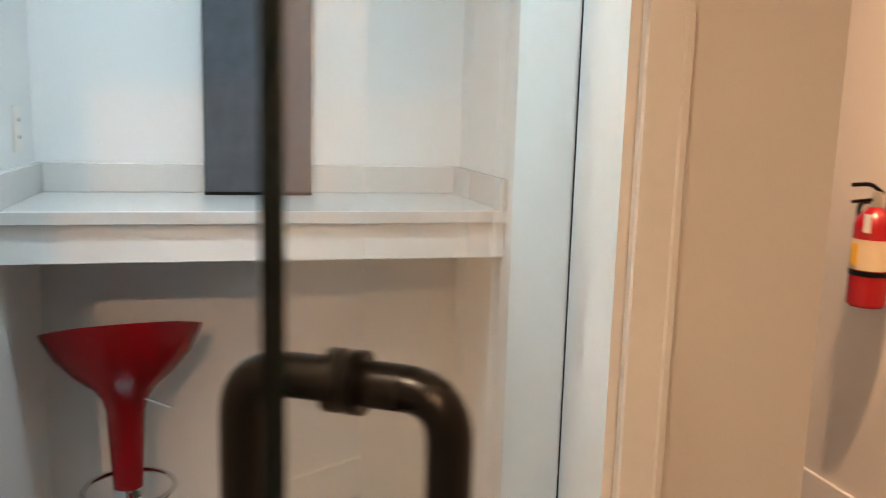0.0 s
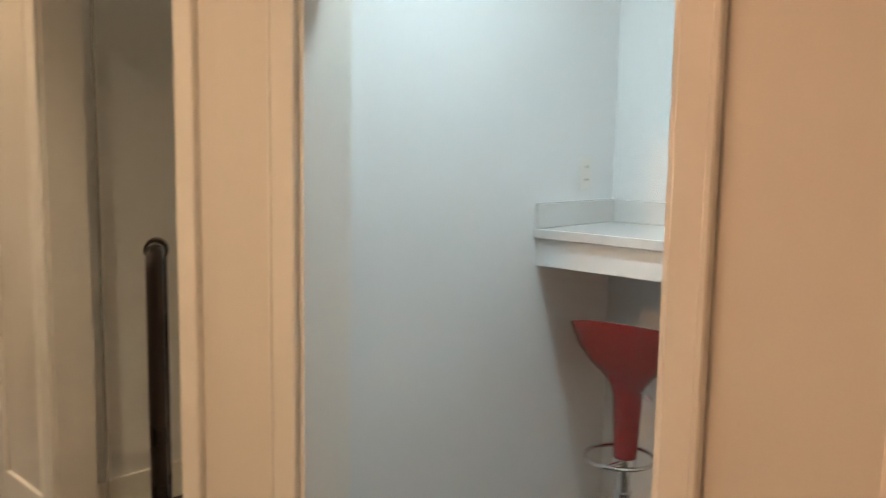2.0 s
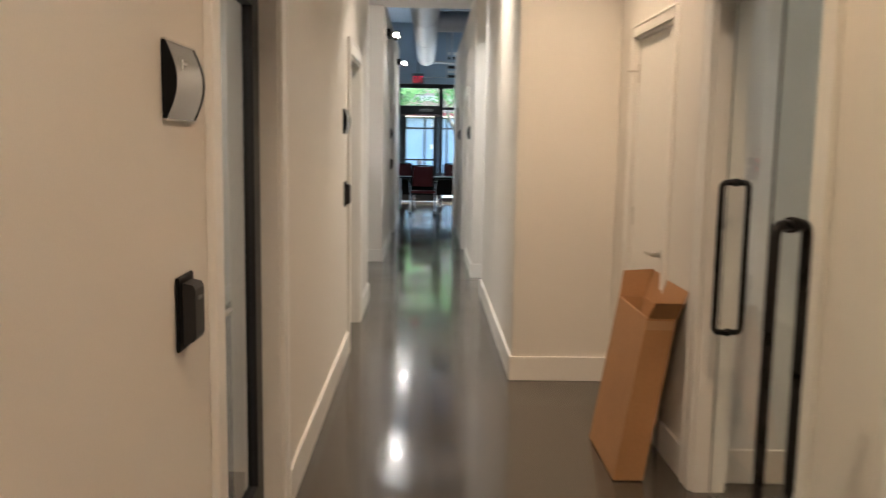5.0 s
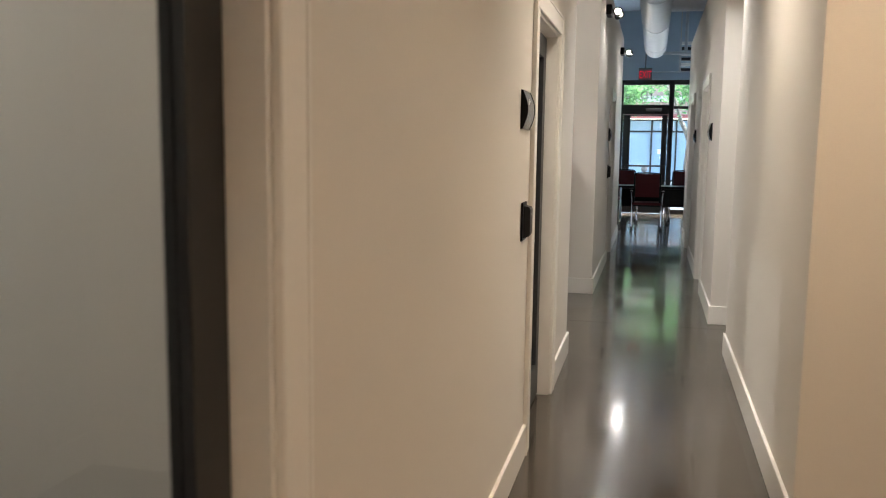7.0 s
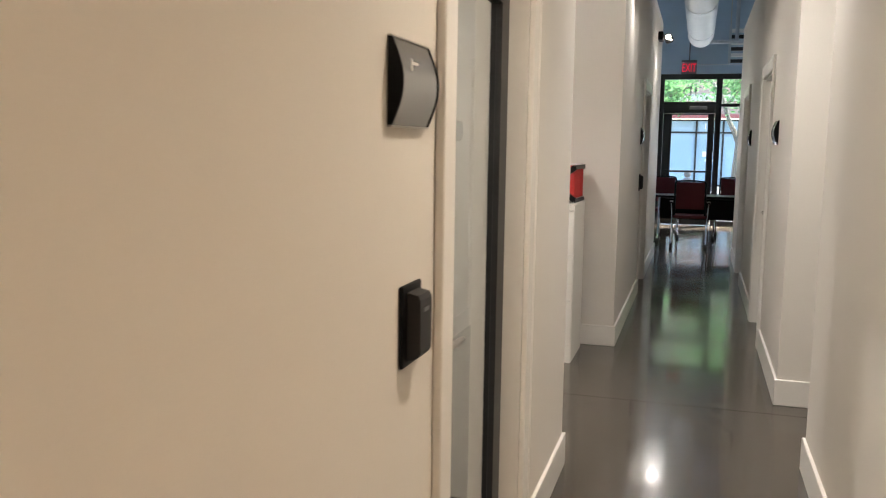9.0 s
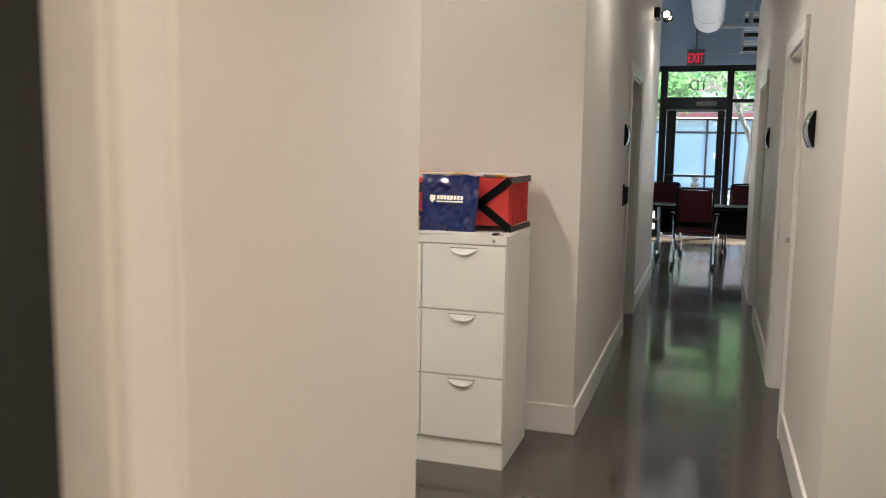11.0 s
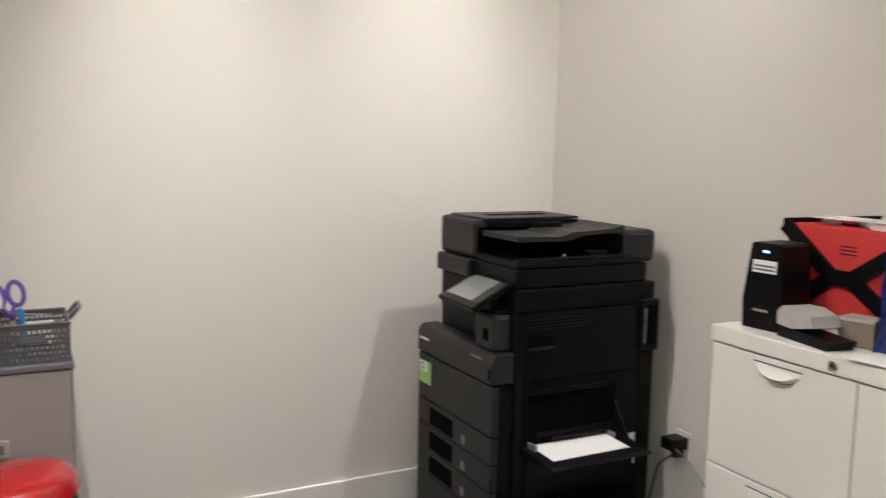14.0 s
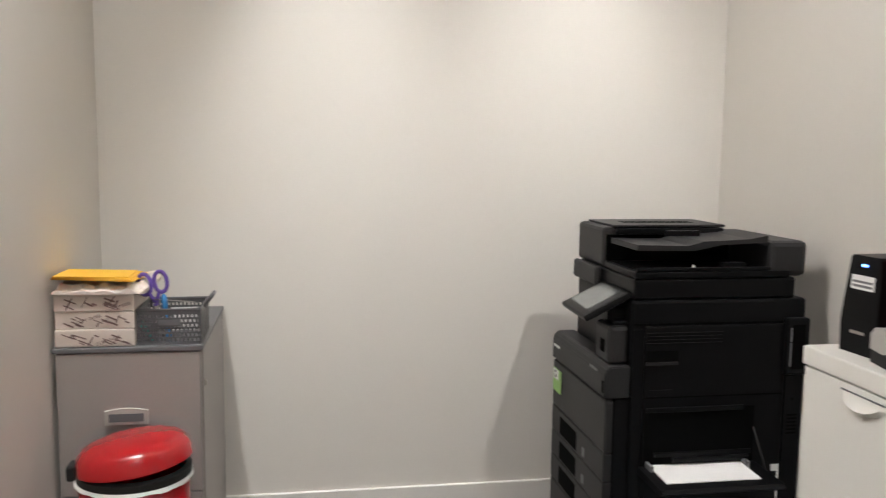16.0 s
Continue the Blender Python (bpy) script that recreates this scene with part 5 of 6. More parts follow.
def torn_paper():
    t = thing("envelope_stack", "yellow envelopes on a torn ream wrapper", "envelopes", pose(GX1 - 0.232, GY1 - 0.01, GT + 0.1595))
    bm = bmesh.new()
    nu, nv = 16, 10
    grid = [[bm.verts.new((-0.030 + 0.258 * i / nu, 0.012 - 0.30 * j / nv, 0.026 + 0.012 * noise.noise(Vector((i * 0.5, j * 0.6, 9))) - (0.016 if j == 0 or i in (0, nu) else 0))) for i in range(nu + 1)] for j in range(nv + 1)]
    for j in range(nv):
        for i in range(nu):
            bm.faces.new((grid[j][i], grid[j][i + 1], grid[j + 1][i + 1], grid[j + 1][i]))
    base = bmesh.ops.extrude_face_region(bm, geom=bm.faces[:])
    for v in base["geom"]:
        if isinstance(v, bmesh.types.BMVert):
            v.co.z = min(v.co.z - 0.004, 0.0)
            v.co.z = 0.0
    part("torn_wrapper", bm, WRAP, t, "torn crumpled wrapper")
    for k in range(4):
        e = block(0.005 * k, 0.232 - 0.003 * k, -0.24, 0.018 - 0.004 * k, 0.0, 0.003, bevel=0.001)
        e.transform(pose(0, 0, 0.036 + 0.0036 * k, 3, -2, 2.5 * k - 3))
        part("envelope", e, YELLOW, t, "yellow paper envelope")


torn_paper()


def basket():
    b = thing("storage_basket", "grey perforated plastic basket holding stationery", "basket", pose(GX0 + 0.097, GY1 - 0.125, GT + 0.0005))
    w, d, h, t = 0.092, 0.105, 0.105, 0.003

    def side(name, n, place, grip):
        """A wall of strips with holes between them."""
        bm = bmesh.new()
        rows, cols = 6, n
        ww = w if grip else d
        cell, zc = 2 * ww / cols, h / (rows + 1)
        block(-ww, ww, -t / 2, t / 2, 0, zc * 0.6, bm=bm)
        block(-ww, ww, -t / 2, t / 2, h - zc * 0.55, h, bm=bm)
        for r in range(rows):
            z = zc * 0.6 + r * (h - zc * 1.15) / rows
            hgt = (h - zc * 1.15) / rows
            solid = cell * 0.55
            block(-ww, ww, -t / 2, t / 2, z + hgt * 0.62, z + hgt, bm=bm)
            for k in range(cols + 1):
                x = -ww + k * cell - solid / 2 + (cell / 2 if r % 2 else 0)
                block(max(x, -ww), min(x + solid, ww), -t / 2, t / 2, z, z + hgt * 0.62, bm=bm) if x < ww and x + solid > -ww else None
        bm.transform(place)
        return part(name, bm, BASKET, b)
    side("front_wall", 15, pose(0, d, 0), True)
    side("back_wall", 15, pose(0, -d, 0), True)
    side("side_wall", 16, pose(w, 0, 0, 0, 0, 90), False)
    side("side_wall", 16, pose(-w, 0, 0, 0, 0, 90), False)
    part("basket_floor", block(-w + 0.002, w - 0.002, -d + 0.002, d - 0.002, 0.0, 0.003), BASKET, b)
    part("rim", tube([(w, d, h), (-w, d, h), (-w, -d, h), (w, -d, h)], 0.005, 8, closed=True), BASKET, b)
    part("grip_frame", blocks((-0.035, 0.035, d + 0.0016, d + 0.005, 0.055, 0.082)), BASKET, b, "moulded grip")
    # dark slab painted in for the shade behind the grip opening
    part("grip_hole_shade", blocks((-0.03, 0.03, d + 0.0052, d + 0.0058, 0.06, 0.077)), DARK_GREY, b, "dark slab for the shade seen through the grip")
    part("folding_handle", tube(rounded([(-w - 0.004, d * 0.4, h), (-w - 0.03, d * 0.6, h + 0.035), (-w - 0.03, -d * 0.2, h + 0.035), (-w - 0.004, -d * 0.3, h)], 0.02), 0.006, 8), DARK_GREY, b, "dark folding handle")


basket()
BXC, BYC, BZ = GX0 + 0.097, GY1 - 0.125, GT + 0.004


def scissors():
    s = thing("scissors", "scissors with purple plastic handles standing in the basket", "scissors", pose(BXC + 0.030, BYC + 0.055, BZ + 0.022, 8, 10, 0))
    for k, x in ((-1, -0.024), (1, 0.024)):
        loop = [(x + 0.019 * math.cos(a), 0, 0.155 + 0.032 * math.sin(a)) for a in [2 * math.pi * i / 24 for i in range(24)]]
        h = part("finger_loop", tube(loop, 0.0065, 8, closed=True), PURPLE, s, "purple plastic finger loop", True)
        part("shank", tube([(x * 0.6, 0, 0.125), (-x * 0.15, 0, 0.085)], 0.006, 8), PURPLE, h, "", True)
        part("blade", prism([(x * -0.1 - 0.004, 0.09), (x * -0.1 + 0.004, 0.09), (-x * 0.5, 0.0)], 0.001 * k, 0.001 * k + 0.0016), STEEL, s, "steel blade")


scissors()
pen = thing("blue_highlighter", "blue plastic marker standing in the basket", "pen", pose(BXC + 0.012, BYC + 0.03, BZ, -6, 5))
part("barrel", lathe([(0, 0), (0.008, 0), (0.008, 0.10), (0.0, 0.10)], 14), BLUE_CLEAR, pen, "", True)
part("cap", lathe([(0.0, 0.1003), (0.0085, 0.1003), (0.0085, 0.135), (0.003, 0.142), (0, 0.142)], 14), BLUE_CLEAR, pen, "pale blue cap", True)
ruler = thing("clear_ruler", "pale plastic ruler lying across the basket", "ruler", pose(BXC + 0.0, BYC + 0.02, BZ + 0.115, 0, -10, 30))
part("ruler_strip", block(-0.08, 0.06, -0.012, 0.012, 0, 0.0015), SCREEN, ruler)
cutter = thing("teal_cutter", "teal handled cutter standing in the basket", "cutter", pose(BXC + 0.055, BYC + 0.065, BZ, 6, 32))
part("handle", block(-0.007, 0.007, -0.004, 0.004, 0.0, 0.13, bevel=0.003), TEAL, cutter)
note = thing("label_card", "white card propped in the basket", "card", pose(BXC - 0.02, BYC - 0.085, BZ, 0, 0, 4))
part("card_sheet", block(-0.04, 0.04, -0.001, 0.001, 0.0, 0.075), PAPER, note)


def pedal_bin(x, y):
    b = thing("pedal_bin", "red enamelled pedal bin with a domed lid and liner showing", "waste bin", pose(x, y, 0))
    r = 0.148
    part("bucket", lathe([(0, 0.012), (r - 0.012, 0.012), (r - 0.004, 0.03), (r, 0.588), (r - 0.004, 0.593), (r - 0.006, 0.05), (0, 0.05)], 48), RED_PAINT, b, "red enamelled steel body", True)
    part("foot_ring", lathe([(r - 0.02, 0), (r - 0.002, 0), (r + 0.001, 0.028), (r - 0.02, 0.028)], 48), RUBBER, b, "black rubber foot ring", True)
    part("collar", lathe([(r - 0.012, 0.580), (r + 0.003, 0.596), (r + 0.004, 0.618), (r - 0.010, 0.624)], 48), RUBBER, b, "black plastic collar", True)
    line = bmesh.new()
    n = 72
    rings = [[], []]
    for i in range(n):
        a = 2 * math.pi * i / n
        q = noise.noise(Vector((3 * math.cos(a), 3 * math.sin(a), 2)))
        rings[0].append(line.verts.new(((r + 0.005) * math.cos(a), (r + 0.005) * math.sin(a), 0.599)))
        rings[1].append(line.verts.new(((r + 0.009 + 0.004 * q) * math.cos(a), (r + 0.009 + 0.004 * q) * math.sin(a), 0.588 - 0.008 * q)))
    for i in range(n):
        line.faces.new((rings[0][i], rings[0][(i + 1) % n], rings[1][(i + 1) % n], rings[1][i]))
    part("liner", line, PAPER, b, "white bin liner edge", True)
    lid = lathe([(0, 0.052), (0.05, 0.051), (0.10, 0.045), (0.132, 0.034), (r + 0.002, 0.016), (r + 0.008, -0.022), (r + 0.002, -0.024), (r - 0.004, 0.012), (0.0, 0.03)], 48)
    lid.transform(Matrix.Translation((0, 0, 0.655)) @ pose(0, 0, 0, 2, 7, 0))
    part("lid", lid, RED_PAINT, b, "glossy red domed lid", True)
    part("hinge", block(r + 0.004, r + 0.028, -0.03, 0.03, 0.59, 0.635, bevel=0.008), RUBBER, b, "black hinge block")
    part("pedal", prism([(-r - 0.045, 0.018), (-r + 0.005, 0.018), (-r + 0.005, 0.026), (-r - 0.045, 0.03)], -0.03, 0.03), RUBBER, b, "black pedal")


pedal_bin(-7.868, -2.165)

# ---- lobby ----


def shopfront():
    """Black aluminium storefront; bars in the yz plane at SHOP_X."""
    x0, x1 = SHOP_X - 0.05, SHOP_X + 0.05
    f = thing("window_1", "black aluminium glazed shop front with transom lights", "shop front", kind="structure")

    def bar(name, ya, yb, za, zb):
        return part(name, block(x0, x1, ya, yb, za, zb, bevel=0.002), BLACK_ALU, f)
    posts = [(-3.99, -3.90), (-1.90, -1.82), (-0.69, -0.575), (0.37, 0.475), (1.62, 1.70), (3.90, 3.99)]
    for a, c in posts:
        bar("mullion", a, c, 0, 2.86)
    for (a, c), (d, e) in zip(posts, posts[1:]):
        door = c == -0.575
        bar("head_rail", c, d, 2.76, 2.86)
        if door:
            bar("door_header", c, d, 2.13, 2.34)
        else:
            bar("transom_rail", c, d, 2.25, 2.31)
            bar("sill_rail", c, d, 0.0, 0.10)
            g = part("pane", block(SHOP_X - 0.006, SHOP_X + 0.006, c, d, 0.10, 2.25), GLASS, f, "clear shop front pane")
            g.visible_shadow = False
        g = part("transom_pane", block(SHOP_X - 0.006, SHOP_X + 0.006, c, d, 2.34 if door else 2.31, 2.76), GLASS, f, "clear transom pane")
        g.visible_shadow = False
    words("unit_number", "1D", 0.24, DARK_GREY, pose(SHOP_X - 0.008, -0.09, 2.53, 90, 0, -90), f)
    d = thing("door_11", "black aluminium glazed entrance door with a push bar", "door", kind="structure")
    ya, yb = -0.568, 0.363
    for a, c in ((ya, -0.415), (0.245, yb)):
        part("stile", block(SHOP_X - 0.025, SHOP_X + 0.025, a, c, 0.01, 2.125, bevel=0.002), BLACK_ALU, d)
    part("top_rail", block(SHOP_X - 0.025, SHOP_X + 0.025, -0.415, 0.245, 2.10, 2.125), BLACK_ALU, d)
    part("bottom_rail", block(SHOP_X - 0.025, SHOP_X + 0.025, -0.415, 0.245, 0.01, 0.26), BLACK_ALU, d)
    g = part("pane", block(SHOP_X - 0.005, SHOP_X + 0.005, -0.415, 0.245, 0.26, 2.10), GLASS, d, "clear door pane")
    g.visible_shadow = False
    part("push_bar", block(SHOP_X + 0.03, SHOP_X + 0.07, -0.55, 0.34, 1.01, 1.05, bevel=0.006), BLACK_ALU, d, "black push bar")
    for y in (-0.52, 0.31):
        part("bar_mount", block(SHOP_X + 0.0255, SHOP_X + 0.07, y - 0.02, y + 0.02, 0.985, 1.009), BLACK_ALU, d)
    part("closer", block(SHOP_X + 0.051, SHOP_X + 0.10, -0.1, 0.22, 2.20, 2.26, bevel=0.006), DARK_GREY, d, "door closer box")


shopfront()


def exit_sign():
    e = thing("exit_sign", "hanging exit sign with lit red letters", "exit sign", pose(-20.2, -0.14, 2.835))
    part("panel", block(-0.008, 0.008, -0.135, 0.135, 0, 0.21, bevel=0.003), DARK_GREY, e, "dark sign panel")
    words("letters", "EXIT", 0.20, EXIT_RED, pose(0.011, 0, 0.105, 90, 0, 90) @ Matrix.Diagonal((0.62, 1.1, 1, 1)), e)
    part("canopy", block(-0.03, 0.03, -0.14, 0.14, 0.2105, 0.25, bevel=0.004), GREY_PLASTIC, e)
    part("stem", tube([(0, 0, 0.25), (0, 0, 1.465)], 0.012, 10), GREY_PLASTIC, e)


exit_sign()


def spiral_duct():
    d = thing("spiral_duct", "round spiral galvanised air duct hung below the deck", "air duct")
    x0, x1, y, z, r = -18.3, -10.06, 0.05, 3.30, 0.20
    prof = []
    n = 80
    for k in range(n + 1):
        s = (x1 - x0) * k / n
        prof += [(r, s), (r + 0.004, s + 0.006)] if k < n else [(r, s)]
    bm = lathe([(0, 0)] + prof, 32)
    bm.transform(pose(x0, y, z, 0, 90))
    part("duct_run", bm, GALV, d, "", True)
    for x in (-17.4, -14.8, -12.2):
        part("hanger", tube([(x, y, z + r), (x, y, 4.3)], 0.006, 6), STEEL, d)
        part("clamp_band", lathe([(r + 0.005, 0), (r + 0.009, 0), (r + 0.009, 0.03), (r + 0.005, 0.03)], 32), GALV, d).matrix_local = pose(x, y, z, 0, 90)
    arm = lathe([(0.0, 0.19), (0.16, 0.19), (0.16, 3.9), (0, 3.9)], 28)
    arm.transform(pose(-13.2, y, z + 0.02, -90))
    part("duct_branch", arm, GALV, d, "round branch duct", True)


spiral_duct()


def ceiling_run():
    for y in (-2.4, 1.5):
        j = thing("roof_joist", "dark painted open web roof joist", "joist", group="roof joists")
        part("chord", blocks((SHOP_X, -10.2, y - 0.03, y + 0.03, 4.24, 4.2995), (SHOP_X, -10.2, y - 0.03, y + 0.03, 3.92, 3.97)), DECK, j)
        for k in range(20):
            x = SHOP_X + 0.25 + 0.5 * k
            part("web_bar", tube([(x, y, 3.97), (x + 0.25, y, 4.24)] if k % 2 else [(x, y, 4.24), (x + 0.25, y, 3.97)], 0.012, 6), DECK, j)
    p = thing("sprinkler_pipe", "grey pipe running below the deck", "pipe")
    part("pipe_run", tube([(-18.2, 0.2, 3.17), (-18.2, 3.8, 3.17)], 0.03, 10), GALV, p)
    part("pipe_drop", tube([(-18.2, 0.6, 3.17), (-18.2, 0.6, 4.3)], 0.03, 10), GALV, p)
    c = thing("conduit", "thin grey conduit above the shop front", "conduit")
    part("conduit_run", tube([(SHOP_X + 0.12, -0.1, 3.02), (SHOP_X + 0.12, 3.8, 3.02)], 0.011, 8), GALV, c)
    d = thing("return_grille", "tilted air grille with black and white louvres", "air grille", pose(-18.9, 0.72, 3.12))
    for ya in (-0.22, 0.92):
        part("frame", block(-0.03, 0.03, ya, ya + 0.04, -0.24, 0.40), GALV, d)
    for k in range(6):
        part("louvre", block(-0.05, 0.05, -0.1795, 0.9195, -0.22 + 0.10 * k, -0.165 + 0.10 * k), BLACK_ALU if k % 2 == 0 else WHITE_INK, d)
    part("hanger", tube([(0, -0.20, 0.40), (0, -0.20, 1.18)], 0.008, 6), STEEL, d)
    part("hanger", tube([(0, 0.94, 0.40), (0, 0.94, 1.18)], 0.008, 6), STEEL, d)


ceiling_run()


def folding_table(y):
    t = thing("training_table", "black rolling training table with a modesty panel", "table", pose(-17.45, y, 0), group="training tables")
    part("tabletop", block(-0.30, 0.30, -0.74, 0.74, 0.715, 0.742, bevel=0.006), BLACK_PLASTIC, t)
    part("modesty_panel", block(-0.02, 0.0, -0.62, 0.62, 0.36, 0.68), BLACK_PLASTIC, t, "black modesty panel")
    part("beam", tube([(-0.01, -0.64, 0.70), (-0.01, 0.64, 0.70)], 0.02, 10), BLACK_ALU, t)
    for s in (-0.63, 0.63):
        leg = part("leg", tube([(0, s, 0.71), (0, s, 0.09)], 0.022, 10), CHROME, t, "chrome leg")
        part("foot_bar", tube(rounded([(-0.26, s, 0.075), (0, s, 0.10), (0.26, s, 0.075)], 0.1), 0.018, 8), CHROME, leg)
        for x in (-0.26, 0.26):
            w = lathe([(0, -0.014), (0.033, -0.014), (0.033, 0.014), (0, 0.014)], 16)
            w.transform(pose(x, s, 0.033, 90))
            part("caster", w, RUBBER, t, "black caster")


folding_table(0.18)
folding_table(-1.36)
folding_table(1.72)


def nesting_chair():
    c = thing("nesting_chair", "rolling chair with a red mesh back and chrome legs", "chair", group="chairs round the tables")
    seat = block(-0.22, 0.22, -0.23, 0.23, 0.44, 0.485, bevel=0.018, segments=3)
    part("seat", seat, RED_MESH, c, "dark red fabric seat")
    bk = bmesh.new()
    n, m = 8, 6
    rows = [[bk.verts.new((-0.20 - 0.07 * j / m + 0.03 * (1 - (2 * i / n - 1) ** 2) * -1, -0.20 + 0.40 * i / n, 0.58 + 0.40 * j / m)) for i in range(n + 1)] for j in range(m + 1)]
    for j in range(m):
        for i in range(n):
            bk.faces.new((rows[j][i], rows[j][i + 1], rows[j + 1][i + 1], rows[j + 1][i]))
    ex = bmesh.ops.extrude_face_region(bk, geom=bk.faces[:])
    bmesh.ops.translate(bk, verts=[v for v in ex["geom"] if isinstance(v, bmesh.types.BMVert)], vec=(0.006, 0, 0))
    part("backrest", bk, RED_MESH, c, "red mesh back", True)
    part("back_frame", tube(rounded([(-0.19, -0.215, 0.46), (-0.205, -0.215, 0.58), (-0.275, -0.215, 0.99), (-0.285, 0, 1.0), (-0.275, 0.215, 0.99), (-0.205, 0.215, 0.58), (-0.19, 0.215, 0.46)], 0.05), 0.013, 8), BLACK_PLASTIC, c, "black back frame", True)
    for s in (-1, 1):
        leg = part("side_frame", tube(rounded([(-0.25, s * 0.245, 0.07), (-0.10, s * 0.245, 0.43), (0.12, s * 0.245, 0.43), (0.25, s * 0.245, 0.07)], 0.06), 0.012, 8), CHROME, c, "chrome side frame", True)
        part("armrest", block(-0.15, 0.12, s * 0.27 - 0.025, s * 0.27 + 0.025, 0.655, 0.68, bevel=0.008), BLACK_PLASTIC, c, "black armrest")
        part("arm_post", tube([(0.0, s * 0.25, 0.43), (0.0, s * 0.268, 0.66)], 0.011, 8), CHROME, c)
        for x in (-0.25, 0.25):
            w = lathe([(0, -0.02), (0.034, -0.02), (0.034, 0.02), (0, 0.02)], 16)
            w.transform(pose(x, s * 0.245, 0.034, 90))
            part("caster", w, RUBBER, leg, "black caster")
    return c


chair = nesting_chair()
chair.matrix_world = pose(-16.80, 0.02, 0, 0, 0, 180)
for x, y, a in ((-18.05, -0.42, 4), (-18.05, 0.66, -6), (-16.85, -1.25, 176), (-16.85, 1.55, 184), (-18.1, -1.6, 3)):
    copy_thing(chair, pose(x, y, 0, 0, 0, a))

# ---- street ----
PAVING = material("concrete_paving", (0.36, 0.345, 0.32), 0.85, vary=0.1, grain=10, bump=0.15, blotch=0.8)
ASPHALT = material("asphalt", (0.10, 0.10, 0.102), 0.9, vary=0.15, grain=60, bump=0.2, blotch=0.5)
GRASS = material("lawn", (0.06, 0.12, 0.03), 0.95, vary=0.35, grain=30, bump=0.4, blotch=1)
BRICK = material("brick_wall", (0.36, 0.25, 0.21), 0.85, vary=0.25, grain=14, bump=0.2, blotch=1)
LIMESTONE = material("cast_stone", (0.48, 0.45, 0.40), 0.8, vary=0.08, grain=20)
STUCCO = material("pale_render", (0.52, 0.50, 0.46), 0.9, vary=0.06, grain=40, bump=0.1)
AWNING = material("red_fascia", (0.34, 0.10, 0.09), 0.6, vary=0.08)
# opaque tint, paled and blued to add sky light to the lobby's reflections
SHOP_GLASS = material("tinted_shop_glass", (0.32, 0.44, 0.53), 0.12, vary=0.15, grain=1, blotch=0.6)
BARK = material("pale_bark", (0.17, 0.155, 0.135), 0.9, vary=0.2, grain=20, bump=0.4, blotch=4)
CAR_PAINT = material("silver_car_paint", (0.42, 0.45, 0.48), 0.25, 0.6, vary=0.03, coat=0.5)

LEAF = bpy.data.materials.new("leaves")
LEAF.use_nodes = True
leaf_nodes = LEAF.node_tree.nodes
leaf_b = leaf_nodes["Principled BSDF"]
leaf_b.inputs["Roughness"].default_value = 0.6
leaf_b.inputs["Subsurface Weight"].default_value = 0.0
geo = leaf_nodes.new("ShaderNodeNewGeometry")
leaf_ramp = leaf_nodes.new("ShaderNodeValToRGB")
leaf_ramp.color_ramp.elements[0].color, leaf_ramp.color_ramp.elements[1].color = (0.055, 0.15, 0.06, 1), (0.15, 0.31, 0.12, 1)
LEAF.node_tree.links.new(geo.outputs["Random Per Island"], leaf_ramp.inputs[0])
LEAF.node_tree.links.new(leaf_ramp.outputs[0], leaf_b.inputs["Base Color"])
thin = leaf_nodes.new("ShaderNodeBsdfTranslucent")
mixer = leaf_nodes.new("ShaderNodeMixShader")
mixer.inputs[0].default_value = 0.45
LEAF.node_tree.links.new(leaf_ramp.outputs[0], thin.inputs[0])
LEAF.node_tree.links.new(leaf_b.outputs[0], mixer.inputs[1])
LEAF.node_tree.links.new(thin.outputs[0], mixer.inputs[2])
LEAF.node_tree.links.new(mixer.outputs[0], leaf_nodes["Material Output"].inputs[0])

structure("ground", blocks((-300, 300, -300, 300, -0.5, -0.16)), ASPHALT, "grey asphalt street", "ground")
structure("pavement", block(-24.6, SHOP_X - 0.1, -60, 60, -0.16, -0.02), PAVING, "pale concrete pavement with a kerb", "pavement")
structure("pavement_far", block(-38.0, -33.6, -60, 60, -0.16, -0.02), PAVING, "pale concrete pavement across the street", "pavement")
structure("lawn_strip", block(-36.6, -35.2, -30, -3.2, -0.0195, 0.03), GRASS, "strip of lawn across the street", "lawn")


